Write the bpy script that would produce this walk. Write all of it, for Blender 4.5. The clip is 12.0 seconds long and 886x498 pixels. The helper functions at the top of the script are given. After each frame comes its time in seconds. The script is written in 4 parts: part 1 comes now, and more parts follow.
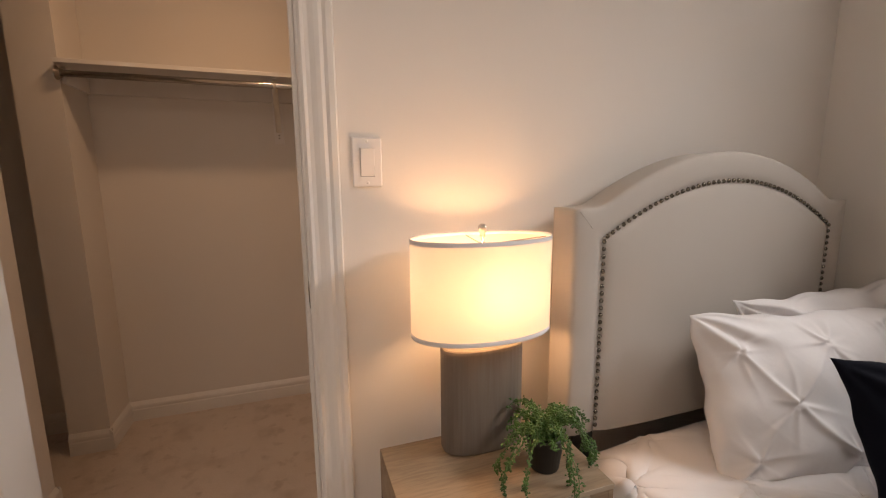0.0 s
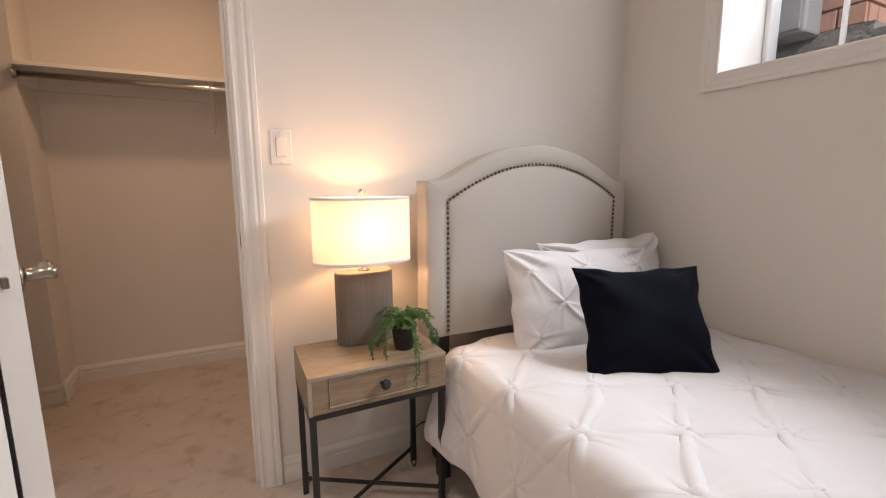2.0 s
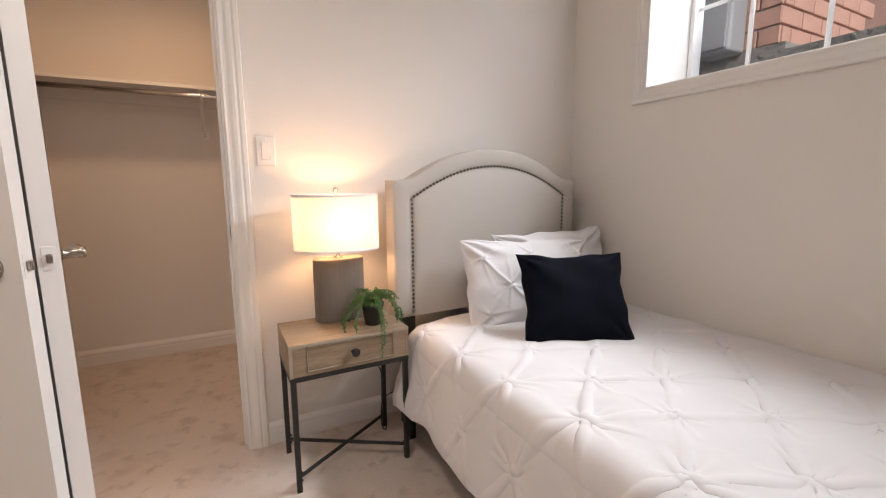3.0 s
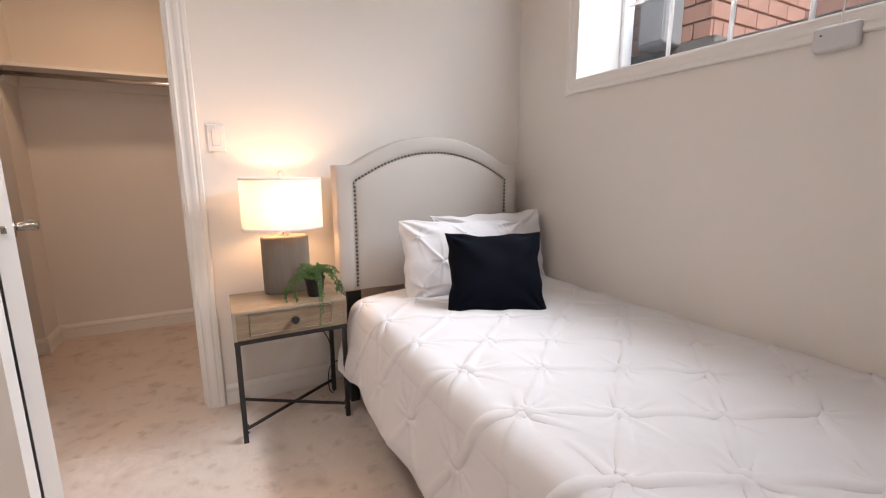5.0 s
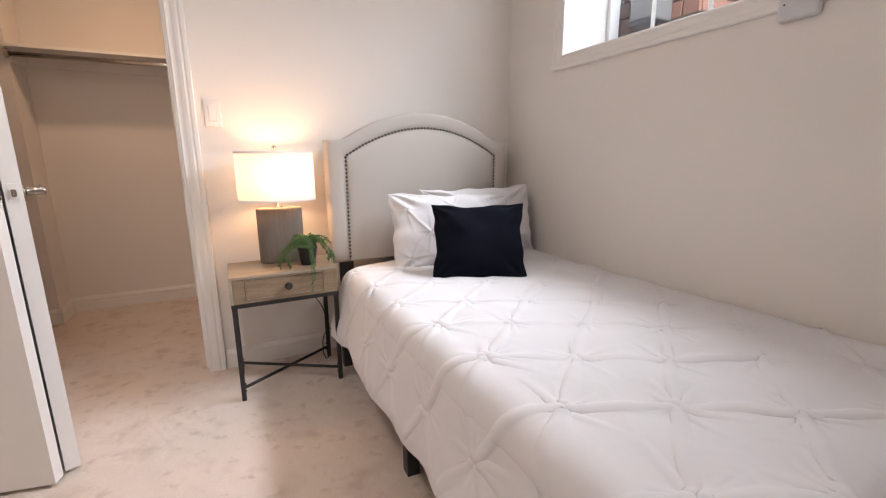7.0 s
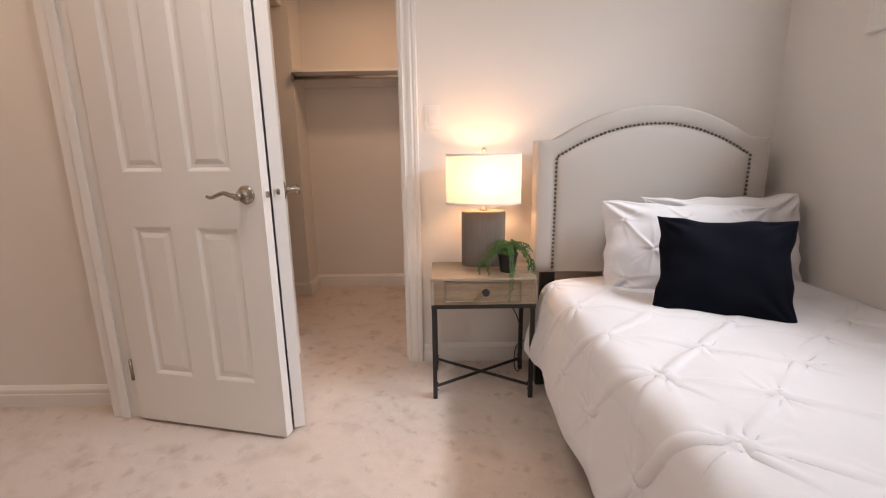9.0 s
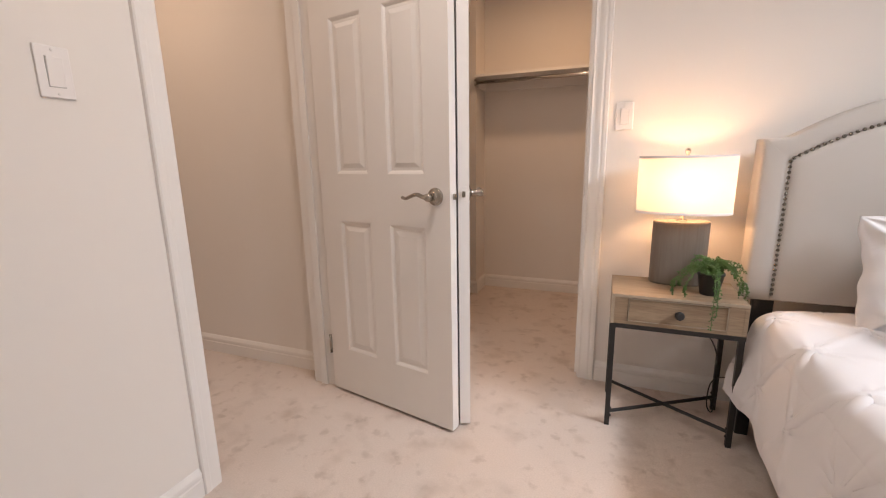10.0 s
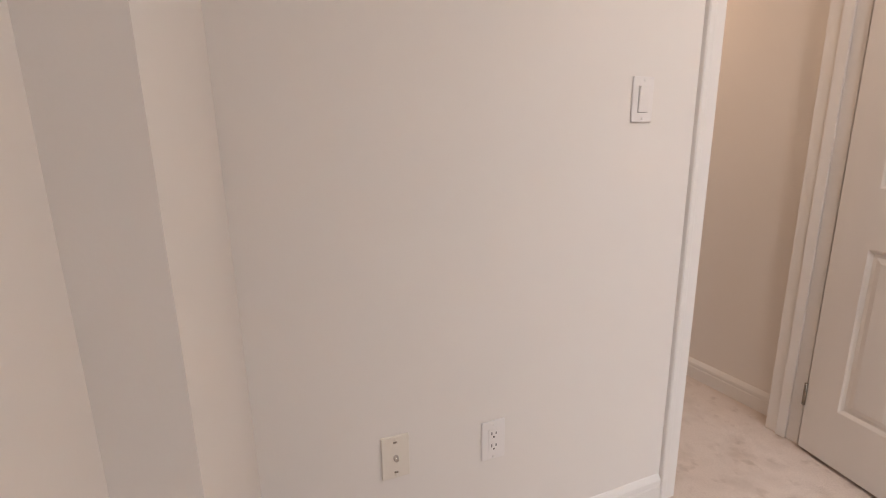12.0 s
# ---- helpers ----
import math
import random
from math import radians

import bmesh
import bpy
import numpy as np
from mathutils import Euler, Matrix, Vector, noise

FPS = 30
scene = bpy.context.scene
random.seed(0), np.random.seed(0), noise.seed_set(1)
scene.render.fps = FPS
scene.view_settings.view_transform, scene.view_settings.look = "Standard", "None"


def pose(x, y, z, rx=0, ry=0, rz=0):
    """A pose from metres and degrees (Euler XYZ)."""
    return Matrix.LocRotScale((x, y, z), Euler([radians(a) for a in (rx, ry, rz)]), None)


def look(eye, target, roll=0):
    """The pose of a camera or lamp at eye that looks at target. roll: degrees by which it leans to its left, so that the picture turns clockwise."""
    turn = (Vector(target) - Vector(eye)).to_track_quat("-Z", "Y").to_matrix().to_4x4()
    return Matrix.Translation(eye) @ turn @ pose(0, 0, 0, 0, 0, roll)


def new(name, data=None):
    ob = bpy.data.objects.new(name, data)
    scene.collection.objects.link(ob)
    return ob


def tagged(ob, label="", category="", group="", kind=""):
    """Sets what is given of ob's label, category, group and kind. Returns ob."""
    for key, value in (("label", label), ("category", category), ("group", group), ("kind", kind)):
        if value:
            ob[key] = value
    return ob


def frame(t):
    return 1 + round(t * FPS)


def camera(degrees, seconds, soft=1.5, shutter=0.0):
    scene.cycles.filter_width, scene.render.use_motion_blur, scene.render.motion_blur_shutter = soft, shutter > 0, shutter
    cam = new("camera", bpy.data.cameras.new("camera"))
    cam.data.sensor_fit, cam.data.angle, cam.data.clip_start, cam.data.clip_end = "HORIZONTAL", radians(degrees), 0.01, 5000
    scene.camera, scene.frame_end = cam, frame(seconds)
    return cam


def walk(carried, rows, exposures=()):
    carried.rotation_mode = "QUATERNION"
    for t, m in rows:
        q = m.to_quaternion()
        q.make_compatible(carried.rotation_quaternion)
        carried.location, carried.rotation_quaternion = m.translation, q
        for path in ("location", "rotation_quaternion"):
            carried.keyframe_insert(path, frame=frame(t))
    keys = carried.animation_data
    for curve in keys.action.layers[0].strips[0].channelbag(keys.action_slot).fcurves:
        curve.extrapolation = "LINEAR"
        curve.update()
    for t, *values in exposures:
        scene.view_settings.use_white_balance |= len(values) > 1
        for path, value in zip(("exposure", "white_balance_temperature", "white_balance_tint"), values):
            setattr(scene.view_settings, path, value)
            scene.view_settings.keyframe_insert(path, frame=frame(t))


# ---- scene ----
cam = camera(92.4, 12.0, soft=1.15)
PATH = [
    (0, (-0.022, -0.047, 1.206), (0.626, 1.818, 0.888), -0.5),
    (0.5, (-0.045, -0.199, 1.166), (0.673, 1.642, 0.856), -0.3),
    (1, (-0.037, -0.314, 1.141), (0.741, 1.502, 0.831), -0.3),
    (1.5, (-0.022, -0.463, 1.131), (0.809, 1.33, 0.828), -0.3),
    (2, (-0.022, -0.607, 1.124), (0.857, 1.163, 0.819), -0.3),
    (2.5, (-0.044, -0.734, 1.114), (0.87, 1.019, 0.809), -0.2),
    (3, (-0.041, -0.879, 1.121), (0.884, 0.868, 0.815), -0.3),
    (5, (0.133, -1.17, 1.113), (1.048, 0.57, 0.746), -0.1),
    (5.5, (0.134, -1.225, 1.093), (1.048, 0.511, 0.706), -0.1),
    (6, (0.15, -1.28, 1.082), (1.057, 0.454, 0.669), -0.1),
    (6.5, (0.168, -1.311, 1.062), (1.068, 0.424, 0.639), -0.2),
    (8.5, (0.193, -1.185, 1.045), (0.569, 0.735, 0.627), -0.5),
    (9, (0.195, -1.124, 1.065), (0.192, 0.831, 0.644), -0.8),
    (9.5, (0.158, -1.089, 1.071), (-0.222, 0.83, 0.657), -0.9),
    (10, (0.11, -1.089, 1.076), (-0.609, 0.732, 0.669), -1.0),
    (10.5, (0.029, -1.13, 1.085), (-1.087, 0.483, 0.69), -1.2),
    (11, (-0.068, -1.215, 1.086), (-1.526, 0.098, 0.701), -1.2),
    (11.5, (-0.143, -1.297, 1.103), (-1.837, -0.303, 0.724), -1.2),
    (12, (-0.192, -1.359, 1.143), (-2.021, -0.66, 0.734), -1.0),
]
EXPOSURES = [(0.0, -0.62, 7200, 13), (1.0, -0.38, 6750, 12), (2.5, -0.05, 6450, 10), (4.5, 0.12, 6250, 10), (6.5, 0.16, 6150, 10), (9.0, -0.02, 6400, 12), (10.2, 0.02, 6500, 12), (12.0, 0.0, 6450, 12)]
walk(cam, [(t, look(eye, target, roll)) for t, eye, target, roll in PATH], EXPOSURES)

# ---- plan, in metres ----
WEST, EAST, NORTH, SOUTH = -1.10, 1.785, 0.985, -1.53
CEIL = 2.36
DOOR_S, DOOR_N = -0.175, 0.50          # bedroom door opening in the west wall
CLO_W, CLO_E = -0.62, 0.0              # closet opening in the north wall
HEAD = 2.04                            # height of both openings
HALL_N = 0.60
CL_BACK, CL_SIDE = 2.39, -0.88
WIN_N, WIN_S, WIN_B, WIN_T = 0.512, -0.78, 1.56, 2.22
GLASS_X = 2.10

# ---- light ----
world = bpy.data.worlds.new("daylight")
scene.world = world
world.use_nodes = True
wn = world.node_tree.nodes
sky = wn.new("ShaderNodeTexSky")
sky.sky_type = "NISHITA"
sky.sun_disc = False
sky.sun_elevation, sky.sun_rotation = radians(46), radians(199)
world.node_tree.links.new(sky.outputs[0], wn["Background"].inputs[0])
wn["Background"].inputs[1].default_value = 0.15


def lamp(name, kind, energy, colour, m, size=0.1, size_y=0.0):
    """A light; size is the sun's angle in degrees, a bulb's radius, an area's width or disk."""
    data = bpy.data.lights.new(name, kind)
    data.energy, data.color = energy, colour
    if kind == "SUN":
        data.angle = radians(size)
    elif kind == "POINT":
        data.shadow_soft_size = size
    else:
        data.shape, data.size = ("RECTANGLE" if size_y else "DISK"), size
        if size_y:
            data.size_y = size_y
    ob = new(name, data)
    ob.matrix_world = m
    return ob


lamp("sun", "SUN", 5.0, (1.0, 0.95, 0.88), look((0, 0, 0), (0.35, 1.0, -1.1)), size=0.5)
# the sky's light, in the upper part of the window's opening
sky_lamp = lamp("window_sky", "AREA", 9.2, (0.92, 0.955, 1.0), look((2.03, -0.16, 2.09), (-0.30, 0.34, 0.10)), size=1.1, size_y=0.20)
sky_lamp.data.spread = radians(76)      # the reveal and the house next door hide the lower sky
lamp("window_daylight", "AREA", 8.0, (0.93, 0.96, 1.0), look((2.052, -0.12, 2.10), (1.0, 0.15, 1.75)), size=1.2, size_y=0.18)
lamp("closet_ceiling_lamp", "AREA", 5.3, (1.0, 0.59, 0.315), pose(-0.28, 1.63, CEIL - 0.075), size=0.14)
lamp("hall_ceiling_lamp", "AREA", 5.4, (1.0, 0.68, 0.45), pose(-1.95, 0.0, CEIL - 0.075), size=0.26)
# fill for the whole room, as from an assumed ceiling lamp out of view
lamp("room_fill_lamp", "AREA", 8.6, (1.0, 0.87, 0.77), pose(-0.24, -0.28, CEIL - 0.075), size=0.24)
lamp("lamp_bulb_light", "POINT", 8.2, (1.0, 0.555, 0.275), pose(0.382, 0.838, 0.960), size=0.032)

# ---- materials ----


def material(name, colour, rough=0.6, metal=0.0, spots=(), bump=(), spec=0.5, grain=None):
    """colour varies by spots (scale, second colour, amount, sharpness); bump (scale, strength, distance)."""
    m = bpy.data.materials.new(name)
    m.use_nodes = True
    n, link = m.node_tree.nodes, m.node_tree.links.new
    b = n["Principled BSDF"]
    b.inputs["Roughness"].default_value, b.inputs["Metallic"].default_value = rough, metal
    b.inputs["Specular IOR Level"].default_value = spec
    co = n.new("ShaderNodeTexCoord")
    src = co.outputs["Object"]
    if grain:
        mp = n.new("ShaderNodeMapping")
        mp.inputs["Scale"].default_value = grain
        link(src, mp.inputs["Vector"])
        src = mp.outputs["Vector"]
    rgb = n.new("ShaderNodeRGB")
    rgb.outputs[0].default_value = (*colour, 1)
    last = rgb.outputs[0]
    for scale, other, amount, sharp, *shift in spots:
        t = n.new("ShaderNodeTexNoise")
        t.inputs["Scale"].default_value, t.inputs["Detail"].default_value = scale, 4
        link(src, t.inputs["Vector"])
        r = n.new("ShaderNodeMapRange")
        r.inputs["From Min"].default_value, r.inputs["From Max"].default_value = 0.54 - sharp + sum(shift), 0.54 + sharp + sum(shift)
        r.inputs["To Max"].default_value = amount
        link(t.outputs["Fac"], r.inputs["Value"])
        x = n.new("ShaderNodeMix")
        x.data_type = "RGBA"
        link(r.outputs["Result"], x.inputs["Factor"])
        link(last, x.inputs[6])
        x.inputs[7].default_value = (*other, 1)
        last = x.outputs[2]
    link(last, b.inputs["Base Color"])
    normal = None
    for scale, strength, distance in bump:
        t = n.new("ShaderNodeTexNoise")
        t.inputs["Scale"].default_value, t.inputs["Detail"].default_value = scale, 3
        link(src, t.inputs["Vector"])
        u = n.new("ShaderNodeBump")
        u.inputs["Strength"].default_value, u.inputs["Distance"].default_value = strength, distance
        link(t.outputs["Fac"], u.inputs["Height"])
        if normal:
            link(normal, u.inputs["Normal"])
        normal = u.outputs["Normal"]
    if normal:
        link(normal, b.inputs["Normal"])
    return m


PAINT = material("wall_paint", (0.80, 0.758, 0.718), 0.75, spots=[(1.3, (0.77, 0.728, 0.688), 0.5, 0.2)], bump=[(260, 0.10, 0.0012), (9, 0.05, 0.004)], spec=0.3)
CEILING = material("ceiling_paint", (0.80, 0.79, 0.77), 0.9, bump=[(120, 0.3, 0.003)], spec=0.2)
TRIM = material("trim_gloss_paint", (0.82, 0.79, 0.765), 0.36, spots=[(3, (0.74, 0.72, 0.69), 0.4, 0.2)], bump=[(60, 0.05, 0.001)])
DOORPAINT = material("door_paint", (0.80, 0.765, 0.735), 0.42, spots=[(4, (0.73, 0.70, 0.67), 0.4, 0.2)], bump=[(90, 0.08, 0.0012)], grain=(1, 1, 0.25))
CARPET = material("carpet_pile", (0.81, 0.70, 0.628), 0.95, spots=[(2.2, (0.74, 0.63, 0.555), 0.6, 0.15), (6.0, (0.52, 0.41, 0.335), 0.60, 0.08, 0.07), (15.0, (0.48, 0.37, 0.30), 0.55, 0.06, 0.09), (5.0, (0.80, 0.705, 0.64), 0.6, 0.12), (170, (0.64, 0.55, 0.48), 0.45, 0.2)], bump=[(420, 0.8, 0.006), (14, 0.6, 0.014)], spec=0.1)
PLATE = material("white_plastic", (0.82, 0.785, 0.765), 0.4, spots=[(40, (0.80, 0.765, 0.745), 0.5, 0.2)])
SENSOR = material("grey_white_plastic", (0.62, 0.62, 0.64), 0.4, spots=[(30, (0.59, 0.59, 0.61), 0.5, 0.2)])
IVORY = material("ivory_plastic", (0.78, 0.725, 0.645), 0.4, spots=[(40, (0.75, 0.695, 0.615), 0.5, 0.2)])
DARKHOLE = material("dark_slot", (0.03, 0.028, 0.026), 0.6)
NICKEL = material("brushed_nickel", (0.37, 0.33, 0.285), 0.27, 1.0, spots=[(30, (0.37, 0.335, 0.30), 0.5, 0.2)], bump=[(300, 0.05, 0.0005)])
CHROME = material("closet_rod_steel", (0.62, 0.60, 0.57), 0.22, 1.0, spots=[(20, (0.55, 0.53, 0.50), 0.5, 0.2)])
OAK = material("washed_oak", (0.30, 0.222, 0.15), 0.55, spots=[(3.0, (0.215, 0.145, 0.09), 0.75, 0.14), (9, (0.42, 0.315, 0.215), 0.45, 0.14), (40, (0.17, 0.11, 0.066), 0.35, 0.10)], bump=[(40, 0.2, 0.001)], grain=(0.55, 5, 6))
OAKEDGE = material("oak_edge_band", (0.40, 0.33, 0.25), 0.55, spots=[(20, (0.33, 0.265, 0.195), 0.5, 0.2)], grain=(0.5, 4, 4))
BLACKMETAL = material("black_powder_coat", (0.018, 0.017, 0.017), 0.5, spots=[(60, (0.03, 0.028, 0.027), 0.5, 0.2)], bump=[(500, 0.1, 0.0005)])
BLACKPLASTIC = material("black_plastic", (0.02, 0.02, 0.02), 0.45)
CONCRETE = material("combed_grey_ceramic", (0.165, 0.132, 0.105), 0.8, spots=[(4, (0.14, 0.115, 0.095), 0.5, 0.25), (22, (0.21, 0.18, 0.155), 0.5, 0.25)], bump=[(40, 0.16, 0.0015)], grain=(6, 6, 0.35))
LINEN = material("grey_headboard_fabric", (0.52, 0.478, 0.44), 0.8, spots=[(2.5, (0.49, 0.45, 0.412), 0.5, 0.2)], bump=[(700, 0.25, 0.0008), (5, 0.1, 0.006)], spec=0.25)
COTTON = material("white_cotton", (0.71, 0.69, 0.702), 0.85, spots=[(3, (0.68, 0.662, 0.672), 0.5, 0.2)], bump=[(14, 0.18, 0.007), (45, 0.14, 0.002), (900, 0.1, 0.0004)], spec=0.2)
NAVY = material("navy_velvet", (0.0011, 0.0020, 0.0062), 0.9, spots=[(6, (0.002, 0.0033, 0.0095), 0.6, 0.2)], bump=[(600, 0.3, 0.0008), (7, 0.2, 0.006)], spec=0.15)
NAIL = material("antique_brass_nail", (0.21, 0.19, 0.16), 0.2, 1.0)
SOIL = material("potting_soil", (0.03, 0.022, 0.016), 0.95, bump=[(120, 1.0, 0.01)])
LEAF = material("string_plant_leaf", (0.042, 0.105, 0.022), 0.45, spots=[(40, (0.09, 0.20, 0.045), 0.8, 0.15)])
STEM = material("plant_stem", (0.09, 0.15, 0.05), 0.6)
BRICK = material("red_brick", (0.42, 0.235, 0.18), 0.85, spots=[(9, (0.27, 0.15, 0.12), 0.6, 0.2), (60, (0.43, 0.28, 0.23), 0.5, 0.2)], bump=[(60, 0.5, 0.004)])
MORTAR = material("mortar", (0.36, 0.33, 0.30), 0.95, bump=[(90, 0.6, 0.004)])
STONE = material("foundation_stone", (0.21, 0.20, 0.19), 0.9, spots=[(14, (0.11, 0.11, 0.105), 0.7, 0.15)], bump=[(25, 0.8, 0.02)])
GROUND = material("sunlit_paving", (0.42, 0.36, 0.31), 0.9, spots=[(6, (0.36, 0.29, 0.24), 0.6, 0.2)], bump=[(40, 0.6, 0.01)])
GREYMETAL = material("grey_meter_box", (0.24, 0.245, 0.255), 0.5, spots=[(3, (0.21, 0.215, 0.225), 0.5, 0.2)])
VINYL = material("white_vinyl", (0.80, 0.80, 0.80), 0.35, spots=[(5, (0.77, 0.77, 0.77), 0.5, 0.2)])


def glow(name, colour, strength):
    m = bpy.data.materials.new(name)
    m.use_nodes = True
    b = m.node_tree.nodes["Principled BSDF"]
    b.inputs["Base Color"].default_value = (*colour, 1)
    b.inputs["Emission Color"].default_value = (*colour, 1)
    b.inputs["Emission Strength"].default_value = strength
    return m


BULB = glow("lit_bulb", (1.0, 0.80, 0.50), 12)
# glow of the added ceiling fixtures, none of them in view
DIFFUSER = glow("assumed_light_diffuser", (1.0, 0.90, 0.78), 3)


def shade_material():
    m = bpy.data.materials.new("lampshade_linen")
    m.use_nodes = True
    n, link = m.node_tree.nodes, m.node_tree.links.new
    out = n["Material Output"]
    n.remove(n["Principled BSDF"])
    d, t, mix = n.new("ShaderNodeBsdfDiffuse"), n.new("ShaderNodeBsdfTranslucent"), n.new("ShaderNodeMixShader")
    d.inputs["Color"].default_value = (0.72, 0.68, 0.62, 1)
    w = n.new("ShaderNodeTexNoise")
    w.inputs["Scale"].default_value = 220
    r = n.new("ShaderNodeMix")
    r.data_type = "RGBA"
    r.inputs[6].default_value, r.inputs[7].default_value = (0.93, 0.90, 0.85, 1), (0.86, 0.83, 0.78, 1)
    link(w.outputs["Fac"], r.inputs["Factor"])
    link(r.outputs[2], t.inputs["Color"])
    mix.inputs[0].default_value = 0.27
    link(d.outputs[0], mix.inputs[1])
    link(t.outputs[0], mix.inputs[2])
    link(mix.outputs[0], out.inputs["Surface"])
    return m


SHADE = shade_material()


def glass_material():
    m = bpy.data.materials.new("window_glass")
    m.use_nodes = True
    n, link = m.node_tree.nodes, m.node_tree.links.new
    n.remove(n["Principled BSDF"])
    a, g, mix, f = n.new("ShaderNodeBsdfTransparent"), n.new("ShaderNodeBsdfGlossy"), n.new("ShaderNodeMixShader"), n.new("ShaderNodeFresnel")
    g.inputs["Roughness"].default_value = 0.01
    f.inputs["IOR"].default_value = 1.3
    link(f.outputs[0], mix.inputs[0])
    link(a.outputs[0], mix.inputs[1])
    link(g.outputs[0], mix.inputs[2])
    link(mix.outputs[0], n["Material Output"].inputs["Surface"])
    return m


GLASS = glass_material()

# ---- mesh helpers ----


def mesh_of(name, bm, mat, smooth=False):
    bmesh.ops.recalc_face_normals(bm, faces=bm.faces)
    data = bpy.data.meshes.new(name)
    if smooth:
        for f in bm.faces:
            f.smooth = True
    bm.to_mesh(data)
    bm.free()
    data.materials.append(mat)
    return data


def thing(name, label="", category="", group="", kind="", m=None):
    ob = new(name)
    ob.empty_display_size = 0.05
    if m is not None:
        ob.matrix_world = m
    return tagged(ob, label, category, group, kind)


def part(name, bm, mat, parent, label="", smooth=False, m=None):
    ob = new(name, mesh_of(name, bm, mat, smooth))
    ob.parent = parent
    if m is not None:
        ob.matrix_basis = m
    return tagged(ob, label)


def solid(name, bm, mat, label="", category="", kind="structure", smooth=False, group=""):
    return tagged(new(name, mesh_of(name, bm, mat, smooth)), label, category, group, kind)


def block(bm, x0, x1, y0, y1, z0, z1, bevel=0.0, seg=2, m=None):
    r = bmesh.ops.create_cube(bm, size=1)
    vs = r["verts"]
    for v in vs:
        v.co = Vector(((x0 + x1) / 2 + v.co.x * (x1 - x0), (y0 + y1) / 2 + v.co.y * (y1 - y0), (z0 + z1) / 2 + v.co.z * (z1 - z0)))
    if bevel:
        es = {e for v in vs for e in v.link_edges}
        r = bmesh.ops.bevel(bm, geom=list(es), offset=bevel, segments=seg, affect="EDGES", profile=0.5)
        vs = list({v for f in r["faces"] for v in f.verts} | {v for v in vs if v.is_valid})
    if m is not None:
        bmesh.ops.transform(bm, matrix=m, verts=[v for v in vs if v.is_valid])
    return bm


def cube(*a, **k):
    return block(bmesh.new(), *a, **k)


def ring_surface(bm, rings, closed=True, caps=True):
    """Rings of equally many points, joined by quads."""
    rows = [[bm.verts.new(p) for p in ring] for ring in rings]
    n = len(rows[0])
    for a, b in zip(rows, rows[1:]):
        for i in range(n if closed else n - 1):
            j = (i + 1) % n
            bm.faces.new((a[i], a[j], b[j], b[i]))
    if caps:
        bm.faces.new(rows[0][::-1])
        bm.faces.new(rows[-1])
    return bm


def lathe(bm, profile, seg=24, at=(0, 0, 0), squash=1.0, caps=True):
    ox, oy, oz = at
    return ring_surface(bm, [[(ox + r * math.cos(2 * math.pi * i / seg), oy + squash * r * math.sin(2 * math.pi * i / seg), oz + z) for i in range(seg)] for r, z in profile], True, caps)


def tube(bm, points, radii, seg=10, flat=1.0):
    """A round bar along points; radii one or one a point."""
    ps = [Vector(p) for p in points]
    if not isinstance(radii, (list, tuple)):
        radii = [radii] * len(ps)
    rings, side = [], None
    for i, p in enumerate(ps):
        d = (ps[min(i + 1, len(ps) - 1)] - ps[max(i - 1, 0)]).normalized()
        if side is None:
            side = d.cross(Vector((0, 0, 1)) if abs(d.z) < 0.9 else Vector((1, 0, 0))).normalized()
        side = (side - d * side.dot(d)).normalized()
        up = side.cross(d)
        rings.append([p + radii[i] * (math.cos(2 * math.pi * k / seg) * side + flat * math.sin(2 * math.pi * k / seg) * up) for k in range(seg)])
    return ring_surface(bm, rings)


def smooth_line(points, n=8):
    """Catmull-Rom through the points."""
    ps = [Vector(p) for p in points]
    ps = [ps[0] * 2 - ps[1]] + ps + [ps[-1] * 2 - ps[-2]]
    out = []
    for a, b, c, d in zip(ps, ps[1:], ps[2:], ps[3:]):
        for k in range(n):
            t = k / n
            out.append(0.5 * (2 * b + (c - a) * t + (2 * a - 5 * b + 4 * c - d) * t * t + (3 * b - a - 3 * c + d) * t ** 3))
    return out + [ps[-2]]


def moulding(bm, profile, a, b, out, up=(0, 0, 1), mitre=(0, 0)):
    """A bar from a to b: profile of (out, up) pairs; mitre lengthens the ends with the up distance."""
    a, b, out, up = Vector(a), Vector(b), Vector(out), Vector(up)
    d = (b - a).normalized()
    r0 = [a + out * o + up * u - d * mitre[0] * u for o, u in profile]
    r1 = [b + out * o + up * u + d * mitre[1] * u for o, u in profile]
    return ring_surface(bm, [r0, r1])


# ---- structure ----
def slab(name, boxes, mat, label, category):
    bm = bmesh.new()
    for q in boxes:
        block(bm, *q)
    return solid(name, bm, mat, label, category)


